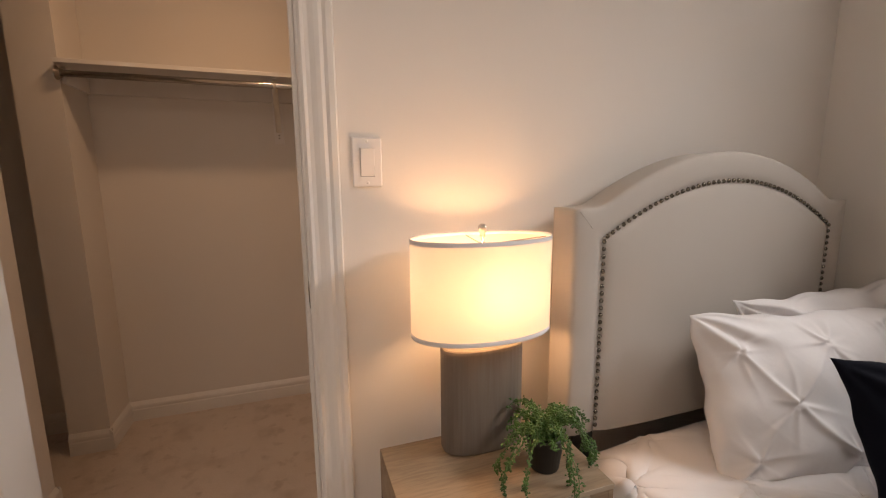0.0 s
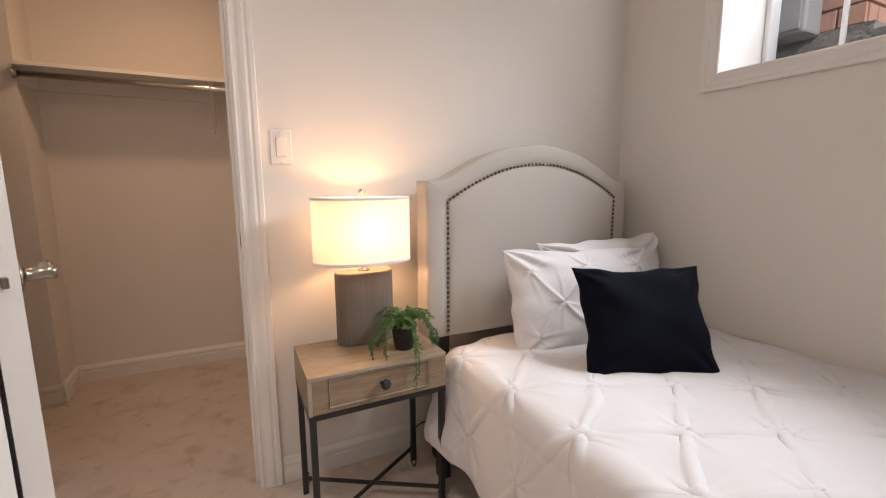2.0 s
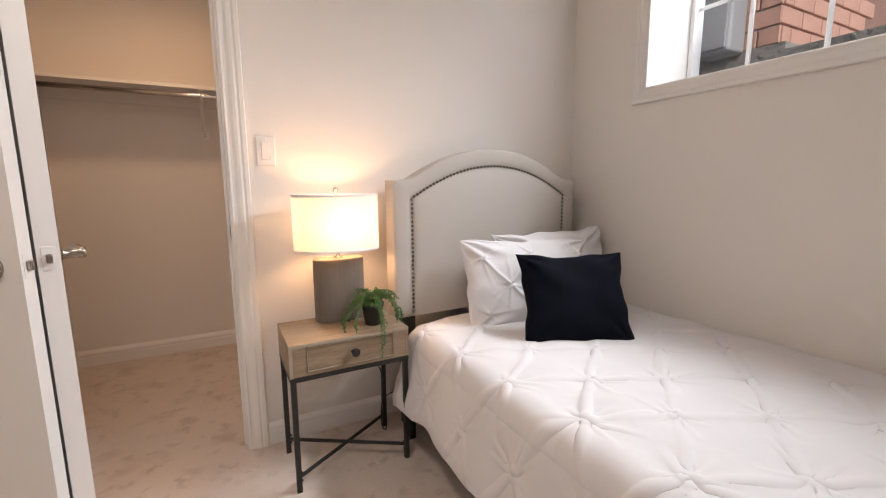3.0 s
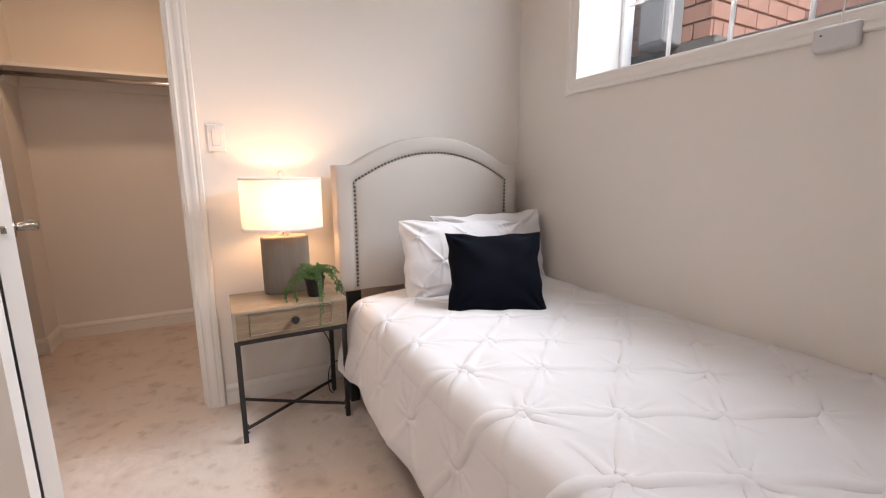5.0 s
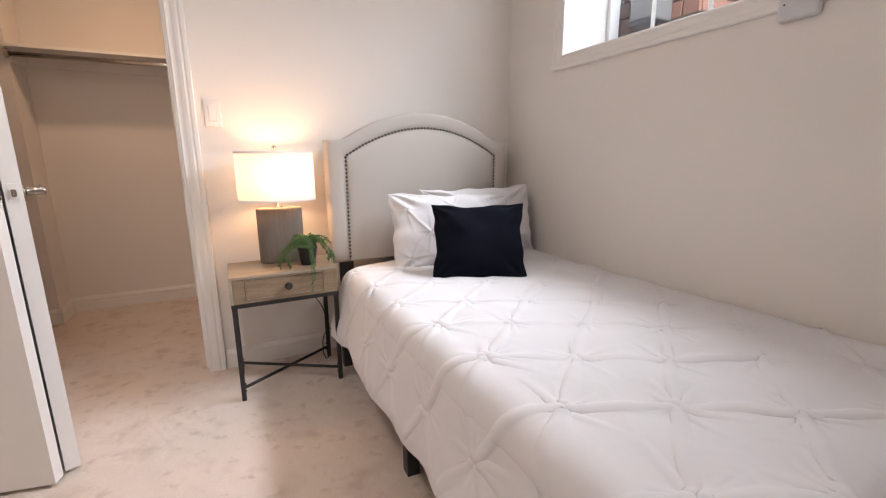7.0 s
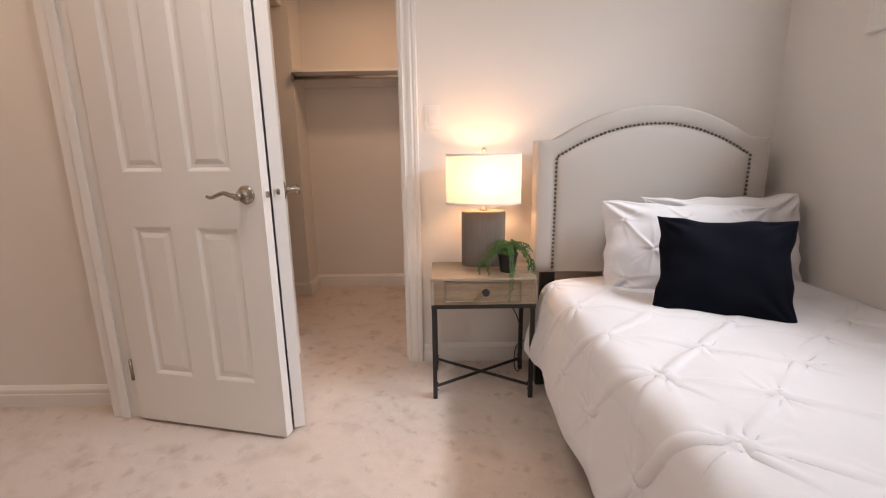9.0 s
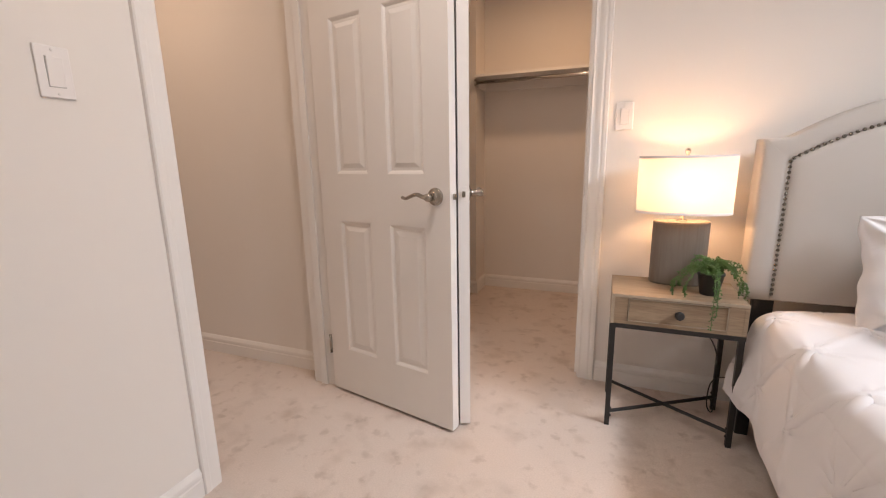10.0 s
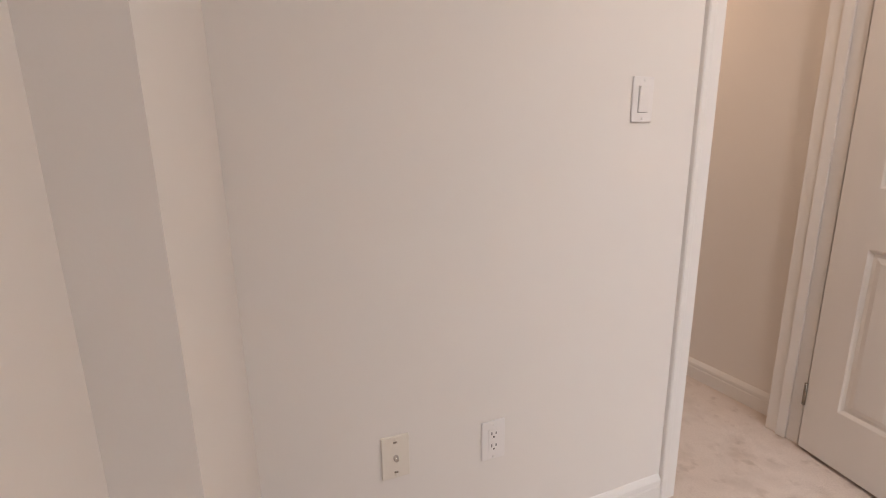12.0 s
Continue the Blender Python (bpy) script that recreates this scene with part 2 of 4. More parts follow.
slab("floor", [(-3.2, 2.1, -1.7, 2.6, -0.12, 0.0)], CARPET, "beige cut-pile carpet with footprints and darker scuffs", "floor")
slab("ceiling", [(-3.2, 2.14, -1.7, 2.6, CEIL, CEIL + 0.12)], CEILING, "plain white painted ceiling", "ceiling")
T = 0.12
slab("wall_north", [(WEST - T, CLO_W - 0.02, NORTH, NORTH + T, 0, CEIL), (CLO_W - 0.02, CLO_E + 0.02, NORTH, NORTH + T, HEAD + 0.02, CEIL), (CLO_E + 0.02, EAST + 0.36, NORTH, NORTH + T, 0, CEIL)], PAINT, "warm off-white painted wall behind the bed", "wall")
slab("wall_east", [(EAST, EAST + 0.36, SOUTH - 0.1, NORTH, 0, WIN_B - 0.012), (EAST, EAST + 0.36, WIN_N + 0.012, NORTH, WIN_B - 0.012, CEIL), (EAST, EAST + 0.36, SOUTH - 0.1, WIN_S - 0.012, WIN_B - 0.012, CEIL), (EAST, EAST + 0.36, WIN_S - 0.012, WIN_N + 0.012, WIN_T + 0.012, CEIL)], PAINT, "thick off-white wall with a high basement window", "wall")
slab("wall_west", [(WEST - T, WEST, -1.6, DOOR_S - 0.02, 0, CEIL), (WEST - T, WEST, DOOR_S - 0.02, DOOR_N + 0.02, HEAD + 0.02, CEIL), (WEST - T, WEST, DOOR_N + 0.02, NORTH, 0, CEIL)], PAINT, "warm off-white painted wall with a doorway", "wall")
slab("wall_south", [(-0.62, EAST, SOUTH - T, SOUTH, 0, CEIL), (WEST, -0.62, SOUTH - T, -1.455, 0, CEIL)], PAINT, "off-white painted wall with a shallow jog", "wall")
for q in [(-3.0, WEST - T, HALL_N, HALL_N + T, 0, CEIL), (-3.0, WEST - T, -0.62 - T, -0.62, 0, CEIL), (-3.0 - T, -3.0, -0.74, HALL_N + T, 0, CEIL)]:
    slab("wall_hall", [q], PAINT, "warm-lit off-white hallway wall", "wall")
for q in [(-2.0, 0.9 + T, CL_BACK, CL_BACK + T, 0, CEIL), (0.9, 0.9 + T, NORTH + T, CL_BACK, 0, CEIL), (-1.035, CL_SIDE, 2.15, CL_BACK, 0, CEIL), (-0.92 - T, -0.92, NORTH + T, 1.76, 0, CEIL), (-2.0, -1.04, 1.64, 1.76, 0, CEIL), (-2.0 - T, -2.0, 1.64, CL_BACK + T, 0, CEIL)]:
    slab("wall_closet", [q], PAINT, "warm-lit beige closet walls with an alcove", "wall")
slab("closet_bulkhead", [(-2.0, -0.92, 1.76, 2.15, 2.12, CEIL)], PAINT, "painted bulkhead above the closet alcove", "bulkhead")

BASE = [(0, 0), (0.014, 0), (0.014, 0.058), (0.0115, 0.062), (0.0115, 0.068), (0.0135, 0.071), (0.0125, 0.082), (0.007, 0.092), (0.003, 0.098), (0, 0.1)]
for q in [((CLO_E + 0.085, NORTH, 0), (EAST, NORTH, 0), (0, -1, 0)), ((WEST, NORTH, 0), (CLO_W - 0.085, NORTH, 0), (0, -1, 0)), ((EAST, NORTH, 0), (EAST, SOUTH, 0), (-1, 0, 0)), ((WEST, -1.455, 0), (WEST, DOOR_S - 0.075, 0), (1, 0, 0)), ((WEST, -1.455, 0), (-0.62, -1.455, 0), (0, 1, 0)), ((-0.62, SOUTH, 0), (EAST, SOUTH, 0), (0, 1, 0)),
          ((-3.0, HALL_N, 0), (WEST - T, HALL_N, 0), (0, -1, 0)), ((CL_SIDE, CL_BACK, 0), (0.9, CL_BACK, 0), (0, -1, 0)), ((CL_SIDE, CL_BACK, 0), (CL_SIDE, 2.15 - 0.014, 0), (1, 0, 0)), ((-1.035, 2.15, 0), (CL_SIDE + 0.012, 2.15, 0), (0, -1, 0)), ((-2.0, CL_BACK, 0), (-1.035, CL_BACK, 0), (0, -1, 0)), ((-0.92, NORTH + T, 0), (-0.92, 1.76, 0), (1, 0, 0)), ((-2.0, 1.76, 0), (-0.908, 1.76, 0), (0, 1, 0))]:
    solid("baseboard", moulding(bmesh.new(), BASE, *q), TRIM, "white painted baseboard with a stepped top", "baseboard")

# casing profile: out from the wall, across its width
CASING = [(0, 0), (0.010, 0), (0.013, 0.006), (0.011, 0.013), (0.012, 0.022), (0.016, 0.034), (0.018, 0.044), (0.016, 0.052), (0.019, 0.060), (0.019, 0.072), (0.014, 0.076), (0, 0.076)]
FLATCASE = [(0, 0), (0.011, 0), (0.014, 0.004), (0.014, 0.040), (0.016, 0.046), (0.016, 0.062), (0.012, 0.066), (0, 0.066)]


def casing(name, at, out, side, low, high, wide, profile, label):
    """Two uprights and a head round an opening; at and side are functions of a coordinate along the wall."""
    ob = thing(name, label, "door casing", kind="structure")
    e = 0.006
    part("upright", moulding(bmesh.new(), profile, at(low - e, 0), at(low - e, HEAD + e), out, -side, (0, 1)), TRIM, ob)
    part("upright", moulding(bmesh.new(), profile, at(high + e, 0), at(high + e, HEAD + e), out, side, (0, 1)), TRIM, ob)
    part("head", moulding(bmesh.new(), profile, at(low - e, HEAD + e), at(high + e, HEAD + e), out, (0, 0, 1), (1, 1)), TRIM, ob)
    return ob


casing("closet_casing", lambda s, z: Vector((s, NORTH, z)), (0, -1, 0), Vector((1, 0, 0)), CLO_W, CLO_E, 0.076, CASING, "white fluted casing round the closet opening")
casing("door_casing", lambda s, z: Vector((WEST, s, z)), (1, 0, 0), Vector((0, 1, 0)), DOOR_S, DOOR_N, 0.066, FLATCASE, "white flat casing round the bedroom doorway")

# jambs with stops
j = thing("closet_jamb", "white painted jamb of the closet opening", "door jamb", kind="structure")
part("jamb_side", cube(CLO_E, CLO_E + 0.02, NORTH - 0.001, NORTH + T + 0.001, 0, HEAD, 0.0015), TRIM, j)
part("jamb_side", cube(CLO_W - 0.02, CLO_W, NORTH - 0.001, NORTH + T + 0.001, 0, HEAD, 0.0015), TRIM, j)
part("jamb_head", cube(CLO_W, CLO_E, NORTH - 0.001, NORTH + T + 0.001, HEAD, HEAD + 0.02), TRIM, j)
part("stop", cube(CLO_E - 0.011, CLO_E, NORTH + 0.04, NORTH + 0.075, 0, HEAD, 0.002), TRIM, j)
part("strike_plate", cube(CLO_E - 0.0015, CLO_E, NORTH + 0.004, NORTH + 0.036, 0.905, 0.965, 0.0005, 1), NICKEL, j, "dark nickel strike plate")
part("strike_hole", cube(CLO_E - 0.0022, CLO_E, NORTH + 0.014, NORTH + 0.028, 0.918, 0.952), DARKHOLE, j)
j = thing("door_jamb", "white painted jamb of the bedroom doorway", "door jamb", kind="structure")
part("jamb_side", cube(WEST - T - 0.001, WEST + 0.001, DOOR_S - 0.02, DOOR_S, 0, HEAD, 0.0015), TRIM, j)
part("jamb_side", cube(WEST - T - 0.001, WEST + 0.001, DOOR_N, DOOR_N + 0.02, 0, HEAD, 0.0015), TRIM, j)
part("jamb_head", cube(WEST - T - 0.001, WEST + 0.001, DOOR_S, DOOR_N, HEAD, HEAD + 0.02), TRIM, j)
part("stop", cube(WEST - 0.075, WEST - 0.04, DOOR_N - 0.011, DOOR_N, 0, HEAD, 0.002), TRIM, j)
part("stop", cube(WEST - 0.075, WEST - 0.04, DOOR_S, DOOR_S + 0.011, 0, HEAD, 0.002), TRIM, j)
part("strike_plate", cube(WEST - 0.036, WEST - 0.004, DOOR_S, DOOR_S + 0.0015, 0.92, 0.98, 0.0005, 1), NICKEL, j, "dark nickel strike plate")
part("strike_hole", cube(WEST - 0.028, WEST - 0.014, DOOR_S, DOOR_S + 0.0022, 0.933, 0.967), DARKHOLE, j)


def panel_face(bm, width, height, xs, zs, y, side):
    """One face of a moulded panel door. xs and zs: panel intervals."""
    ex = sorted({0, width, *[c for q in xs for c in q]})
    ez = sorted({0, height, *[c for q in zs for c in q]})

    def ring(x0, x1, z0, z1, d):
        return [bm.verts.new((x, y - side * d, z)) for x, z in ((x0, z0), (x1, z0), (x1, z1), (x0, z1))]
    for x0, x1 in zip(ex, ex[1:]):
        for z0, z1 in zip(ez, ez[1:]):
            r = ring(x0, x1, z0, z1, 0)
            if (x0, x1) in xs and (z0, z1) in zs:
                for i, d in ((0.006, 0.003), (0.013, 0.009), (0.024, 0.009), (0.034, 0.005), (0.042, 0.002)):
                    q = ring(x0 + i, x1 - i, z0 + i, z1 - i, d)
                    for k in range(4):
                        bm.faces.new((r[k], r[(k + 1) % 4], q[(k + 1) % 4], q[k]))
                    r = q
            bm.faces.new(r)


def lever_set(parent, x, z, y, side, toward, reach=1.0):
    """A rose and a wave lever at (x, y, z) that stands out by side and points along toward."""
    rose = part("rose", lathe(bmesh.new(), [(0.0325, 0), (0.0325, 0.004), (0.030, 0.007), (0.022, 0.0085), (0.015, 0.011), (0.0125, 0.014), (0.0125, 0.040), (0.0145, 0.043), (0.0145, 0.054), (0.011, 0.058)], 28), NICKEL, parent, "round brushed nickel rose", True, pose(x, y, z, -90 * side, 0, 0))
    path = smooth_line([(0, 0, 0.049), (0.022, 0.002, 0.050), (0.05, 0.010, 0.049), (0.078, 0.002, 0.047), (0.102, -0.006, 0.047), (0.120, -0.001, 0.049)], 5)
    n = len(path)
    pts = [Vector((toward * p.x, side * p.z * reach, p.y)) for p in path]
    rad = [0.0105 - 0.0035 * i / (n - 1) if i < n - 1 else 0.003 for i in range(n)]
    part("lever", tube(bmesh.new(), pts, rad, 10, 0.8), NICKEL, parent, "wavy brushed nickel lever", True, pose(x, y, z))


def panel_door(name, width, m, label, latch_z, levers):
    """Local x from hinge to latch, y through its thickness, z up."""
    ob = thing(name, label, "door", kind="structure", m=m)
    th, h = 0.042, 2.02
    st, mull = 0.112, 0.105
    pw = (width - 2 * st - mull) / 2
    xs = [(st, st + pw), (st + pw + mull, width - st)]
    zs = [(0.215, 0.815), (1.015, 1.62), (1.73, 1.91)]
    bm = bmesh.new()
    panel_face(bm, width, h, xs, zs, 0, -1)
    panel_face(bm, width, h, xs, zs, th, 1)
    for a, b in (((0, 0), (width, 0)), ((width, 0), (width, h)), ((width, h), (0, h)), ((0, h), (0, 0))):
        bm.faces.new([bm.verts.new(p) for p in ((a[0], 0, a[1]), (b[0], 0, b[1]), (b[0], th, b[1]), (a[0], th, a[1]))])
    bmesh.ops.remove_doubles(bm, verts=bm.verts, dist=0.0001)
    part("leaf", bm, DOORPAINT, ob)
    part("latch_plate", cube(width, width + 0.0012, th / 2 - 0.0125, th / 2 + 0.0125, latch_z - 0.028, latch_z + 0.028, 0.0004, 1), DOORPAINT, ob, "painted latch plate")
    bm = bmesh.new()
    block(bm, width + 0.001, width + 0.012, th / 2 - 0.006, th / 2 + 0.006, latch_z - 0.011, latch_z + 0.011, 0.003)
    part("latch_bolt", bm, NICKEL, ob, "nickel latch bolt")
    for side in levers:
        lever_set(ob, width - 0.062, latch_z, 0 if side < 0 else th, side, -1)
    for z in (0.22, 1.80):
        hinge = part("hinge", tube(bmesh.new(), [(-0.004, -0.004, z - 0.045), (-0.004, -0.004, z + 0.045)], 0.006, 10), NICKEL, ob, "nickel butt hinge", True)
        part("hinge_leaf", cube(-0.004, 0.0005, -0.003, 0.028, z - 0.044, z + 0.044), NICKEL, hinge)
    return ob


ang = math.degrees(math.atan2(0.333 - 0.476, -0.412 + 1.086))
panel_door("door_1", 0.675, pose(-1.082, 0.474, 0.014, 0, 0, ang), "open white six-panel bedroom door with a nickel lever", 0.934, (-1, 1))
ang = math.degrees(math.atan2(0.414 - 0.985, -0.378 + 0.62))
panel_door("door_2", 0.612, pose(-0.612, 0.972, 0.014, 0, 0, ang) @ pose(0, -0.042, 0), "open white six-panel closet door with a nickel lever", 0.94, (1,))

# ---- window ----
win = thing("window_1", "high white vinyl basement window with grilles", "window", kind="structure")
rv = 0.012
part("reveal", cube(EAST - 0.001, GLASS_X + 0.04, WIN_N, WIN_N + rv, WIN_B - rv, WIN_T + rv), TRIM, win)
part("reveal", cube(EAST - 0.001, GLASS_X + 0.04, WIN_S - rv, WIN_S, WIN_B - rv, WIN_T + rv), TRIM, win)
part("reveal", cube(EAST - 0.001, GLASS_X + 0.04, WIN_S, WIN_N, WIN_T, WIN_T + rv), TRIM, win)
part("window_sill", cube(EAST - 0.001, GLASS_X + 0.04, WIN_S, WIN_N, WIN_B - rv, WIN_B), TRIM, win)
for q in [((EAST, WIN_N, WIN_B), (EAST, WIN_S, WIN_B), (0, 0, -1)), ((EAST, WIN_N, WIN_T), (EAST, WIN_S, WIN_T), (0, 0, 1)), ((EAST, WIN_N, WIN_B), (EAST, WIN_N, WIN_T), (0, 1, 0)), ((EAST, WIN_S, WIN_B), (EAST, WIN_S, WIN_T), (0, -1, 0))]:
    part("window_casing", moulding(bmesh.new(), [(o, u * 0.93) for o, u in CASING], q[0], q[1], (-1, 0, 0), q[2], (1, 1)), TRIM, win)
fy0, fy1, fz0, fz1 = WIN_S + 0.002, WIN_N - 0.002, WIN_B + 0.002, WIN_T - 0.002
for y0, y1, z0, z1 in [(fy0, fy1, fz0, fz0 + 0.05), (fy0, fy1, fz1 - 0.05, fz1), (fy0, fy0 + 0.022, fz0 + 0.05, fz1 - 0.05), (fy1 - 0.022, fy1, fz0 + 0.05, fz1 - 0.05)]:
    part("window_frame", cube(GLASS_X - 0.035, GLASS_X + 0.035, y0, y1, z0, z1, 0.004), VINYL, win)
for y in (0.251, -0.032, -0.315, -0.598):
    part("grille_bar", cube(GLASS_X - 0.006, GLASS_X + 0.006, y - 0.009, y + 0.009, fz0 + 0.05, fz1 - 0.05, 0.003), VINYL, win)
part("grille_bar", cube(GLASS_X - 0.0055, GLASS_X + 0.0055, fy0 + 0.022, fy1 - 0.022, 1.935, 1.953, 0.003), VINYL, win)
pane = part("pane", cube(GLASS_X + 0.010, GLASS_X + 0.014, fy0 + 0.02, fy1 - 0.02, fz0 + 0.045, fz1 - 0.045), GLASS, win)
pane.visible_shadow = False

# ---- wall fittings ----


def wall_plate(name, label, category, m, mat, round_edge=0.003):
    """A plate of 70 x 115 mm; local x to its right, z up, y into the wall."""
    ob = thing(name, label, category, m=m)
    part("plate", cube(-0.035, 0.035, -0.006, 0, -0.0575, 0.0575, round_edge), mat, ob)
    for z in (-0.048, 0.048):
        part("screw", lathe(bmesh.new(), [(0.0035, 0), (0.0035, 0.0008), (0.002, 0.0014)], 12), mat, ob, "", True, pose(0, -0.006, z, 90, 0, 0))
    return ob


def rocker_switch(m, label):
    ob = wall_plate("light_switch", label, "switch", m, PLATE)
    part("rocker_gap", cube(-0.0166, 0.0166, -0.0063, -0.004, -0.0332, 0.0332), DARKHOLE, ob)
    bm = bmesh.new()
    ring_surface(bm, [[(-0.016, y0, z), (0.016, y0, z), (0.016, -0.004, z), (-0.016, -0.004, z)] for z, y0 in ((-0.0325, -0.0075), (0.0, -0.0105), (0.0325, -0.0125))])
    bmesh.ops.bevel(bm, geom=bm.edges[:], offset=0.0008, segments=1, affect="EDGES")
    part("rocker", bm, PLATE, ob, "white rocker paddle")


rocker_switch(pose(0.147, NORTH, 1.25), "white single rocker light switch beside the closet")
rocker_switch(pose(WEST, -0.445, 1.29, 0, 0, 90), "white single rocker light switch beside the bedroom doorway")

ob = wall_plate("power_outlet", "white square-faced duplex wall outlet", "outlet", pose(WEST, -0.878, 0.403, 0, 0, 90), PLATE)
part("receptacle", cube(-0.0165, 0.0165, -0.0078, -0.004, -0.034, 0.034, 0.001), PLATE, ob)
for z in (-0.018, 0.018):
    for x, w, dz, hh in ((-0.0065, 0.0013, 0.004, 0.0042), (0.0065, 0.0013, 0.004, 0.0036), (0.0, 0.0022, -0.007, 0.0024)):
        part("slot", cube(x - w, x + w, -0.0083, -0.006, z + dz - hh, z + dz + hh), DARKHOLE, ob)

ob = wall_plate("coax_outlet", "ivory coaxial cable wall plate with steel connector", "outlet", pose(WEST, -1.148, 0.43, 0, 0, 90), IVORY, 0.002)
for z in (-0.041, 0.041):
    part("screw_head", cube(-0.005, 0.005, -0.0072, -0.0055, z - 0.0028, z + 0.0028, 0.0008, 1), NICKEL, ob)
part("connector", lathe(bmesh.new(), [(0.0065, 0), (0.0065, 0.004), (0.0048, 0.0045), (0.0048, 0.012), (0.002, 0.0125)], 12), CHROME, ob, "threaded steel connector", True, pose(0, -0.006, 0, 90, 0, 0))

# white sensor box under the window, with its cable
ob = thing("sensor_box", "white rounded plastic sensor box under the window", "sensor", m=pose(EAST, -0.528, 1.490, 0, 0, -90))
bm = cube(-0.056, 0.056, -0.030, 0, -0.037, 0.037, 0.012, 4)
part("case", bm, SENSOR, ob, "", True)
part("pinhole", lathe(bmesh.new(), [(0.003, 0), (0.003, 0.001)], 10), DARKHOLE, ob, "", False, pose(-0.034, -0.0302, 0.010, 90, 0, 0))
part("cable", tube(bmesh.new(), smooth_line([(0.010, -0.015, 0.038), (0.006, -0.020, 0.060), (0.012, -0.022, 0.10), (0.010, -0.020, 0.17), (0.012, -0.018, 0.30), (0.012, -0.012, 0.60), (0.012, -0.010, 0.80)], 5), 0.0022, 6), PLATE, ob, "thin white cable", True)

# ---- closet ----
SH_Y, SH_Z = 2.10, 1.692
ob = thing("closet_shelf", "white painted closet shelf on wall cleats", "shelf")
part("board", cube(CL_SIDE + 0.001, 0.899, SH_Y, CL_BACK - 0.001, SH_Z - 0.017, SH_Z, 0.0015), TRIM, ob)
part("cleat", cube(CL_SIDE + 0.001, 0.899, CL_BACK - 0.019, CL_BACK - 0.001, SH_Z - 0.085, SH_Z - 0.0175, 0.002), TRIM, ob)
part("cleat", cube(CL_SIDE + 0.001, CL_SIDE + 0.019, SH_Y + 0.06, CL_BACK - 0.02, SH_Z - 0.085, SH_Z - 0.0175, 0.002), TRIM, ob)
ROD_Y, ROD_Z = 2.125, SH_Z - 0.052
ob = thing("closet_rod", "round steel closet rod under the shelf", "closet rod")
part("rod", tube(bmesh.new(), [(CL_SIDE + 0.004, ROD_Y, ROD_Z), (0.897, ROD_Y, ROD_Z)], 0.0135, 20), CHROME, ob, "", True)
bm = bmesh.new()
lathe(bm, [(0.026, 0), (0.026, 0.004), (0.020, 0.006), (0.019, 0.016), (0.0155, 0.016)], 20)
part("socket", bm, NICKEL, ob, "metal rod socket", True, pose(CL_SIDE + 0.0005, ROD_Y, ROD_Z, 0, 90, 0))
ob = thing("shelf_bracket", "cream painted steel shelf and rod bracket", "bracket")
bx = -0.075
part("wall_plate", cube(bx - 0.024, bx + 0.024, CL_BACK - 0.007, CL_BACK, 1.40, 1.66, 0.0015), PLATE, ob)
part("top_arm", cube(bx - 0.012, bx + 0.012, SH_Y + 0.02, CL_BACK - 0.006, SH_Z - 0.022, SH_Z - 0.0172), TRIM, ob)
part("brace", tube(bmesh.new(), [(bx, CL_BACK - 0.006, 1.46), (bx, CL_BACK - 0.05, 1.50), (bx, SH_Y + 0.03, SH_Z - 0.035)], 0.013, 8, 0.4), IVORY, ob)
part("hook", tube(bmesh.new(), [(bx, ROD_Y + 0.020, SH_Z - 0.028), (bx, ROD_Y + 0.019, ROD_Z - 0.008), (bx, ROD_Y + 0.010, ROD_Z - 0.018), (bx, ROD_Y - 0.006, ROD_Z - 0.018), (bx, ROD_Y - 0.018, ROD_Z - 0.006), (bx, ROD_Y - 0.018, ROD_Z + 0.008)], 0.009, 8, 0.5), IVORY, ob)
for z in (1.43, 1.445, 1.64):
    part("screw", lathe(bmesh.new(), [(0.004, 0), (0.004, 0.001), (0.002, 0.002)], 10), NICKEL, ob, "", True, pose(bx, CL_BACK - 0.006, z, 90, 0, 0))

# ---- bed ----
HB_L, HB_R, HB_F, HB_K = 0.619, 1.656, 0.819, 0.910
HB_B, HB_C, HB_P = 0.535, 1.134, 1.279


def ogee(t, low, high):
    """Camelback outline: t from 0 to 1 across, a short level shoulder at each corner and a broad dome between."""
    g = 1 - 1.42 * (abs(2 * t - 1)) ** 2
    return low + (high - low) * 0.5 * (g + math.sqrt(g * g + 0.004))


def headboard_outline(inset, n=48):
    """Left side up, over the top, right side down."""
    l, r = HB_L + inset, HB_R - inset
    top = [(l + (r - l) * i / n, (ogee((l + (r - l) * i / n - HB_L) / (HB_R - HB_L), HB_C, HB_P) - inset * 0.92)) for i in range(n + 1)]
    left = [(l, HB_B + (top[0][1] - HB_B) * i / 12) for i in range(12)]
    right = [(r, HB_B + (top[-1][1] - HB_B) * (11 - i) / 12) for i in range(12)]
    return left + top + right


bed = thing("bed", "single bed with a grey upholstered camelback headboard", "bed")
rings = []
for inset, y in [(0.0, HB_K), (0.0, HB_K - 0.003), (0.0, HB_F + 0.02), (0.0, HB_F + 0.010), (0.003, HB_F + 0.003), (0.010, HB_F), (0.014, HB_F - 0.001), (0.03, HB_F - 0.004), (0.06, HB_F - 0.004), (0.080, HB_F - 0.001), (0.087, HB_F + 0.004)]:
    rings.append([(x, y, z) for x, z in headboard_outline(inset)])
bm = bmesh.new()
ring_surface(bm, rings, closed=False, caps=False)
back = rings[0]
bm.faces.new([bm.verts.new(p) for p in back])
for a, b in zip(rings, rings[1:]):
    for k in (0, -1):
        bm.faces.new([bm.verts.new(p) for p in (a[k], b[k], (b[k][0], b[k][1] + 0.001, b[k][2]))])
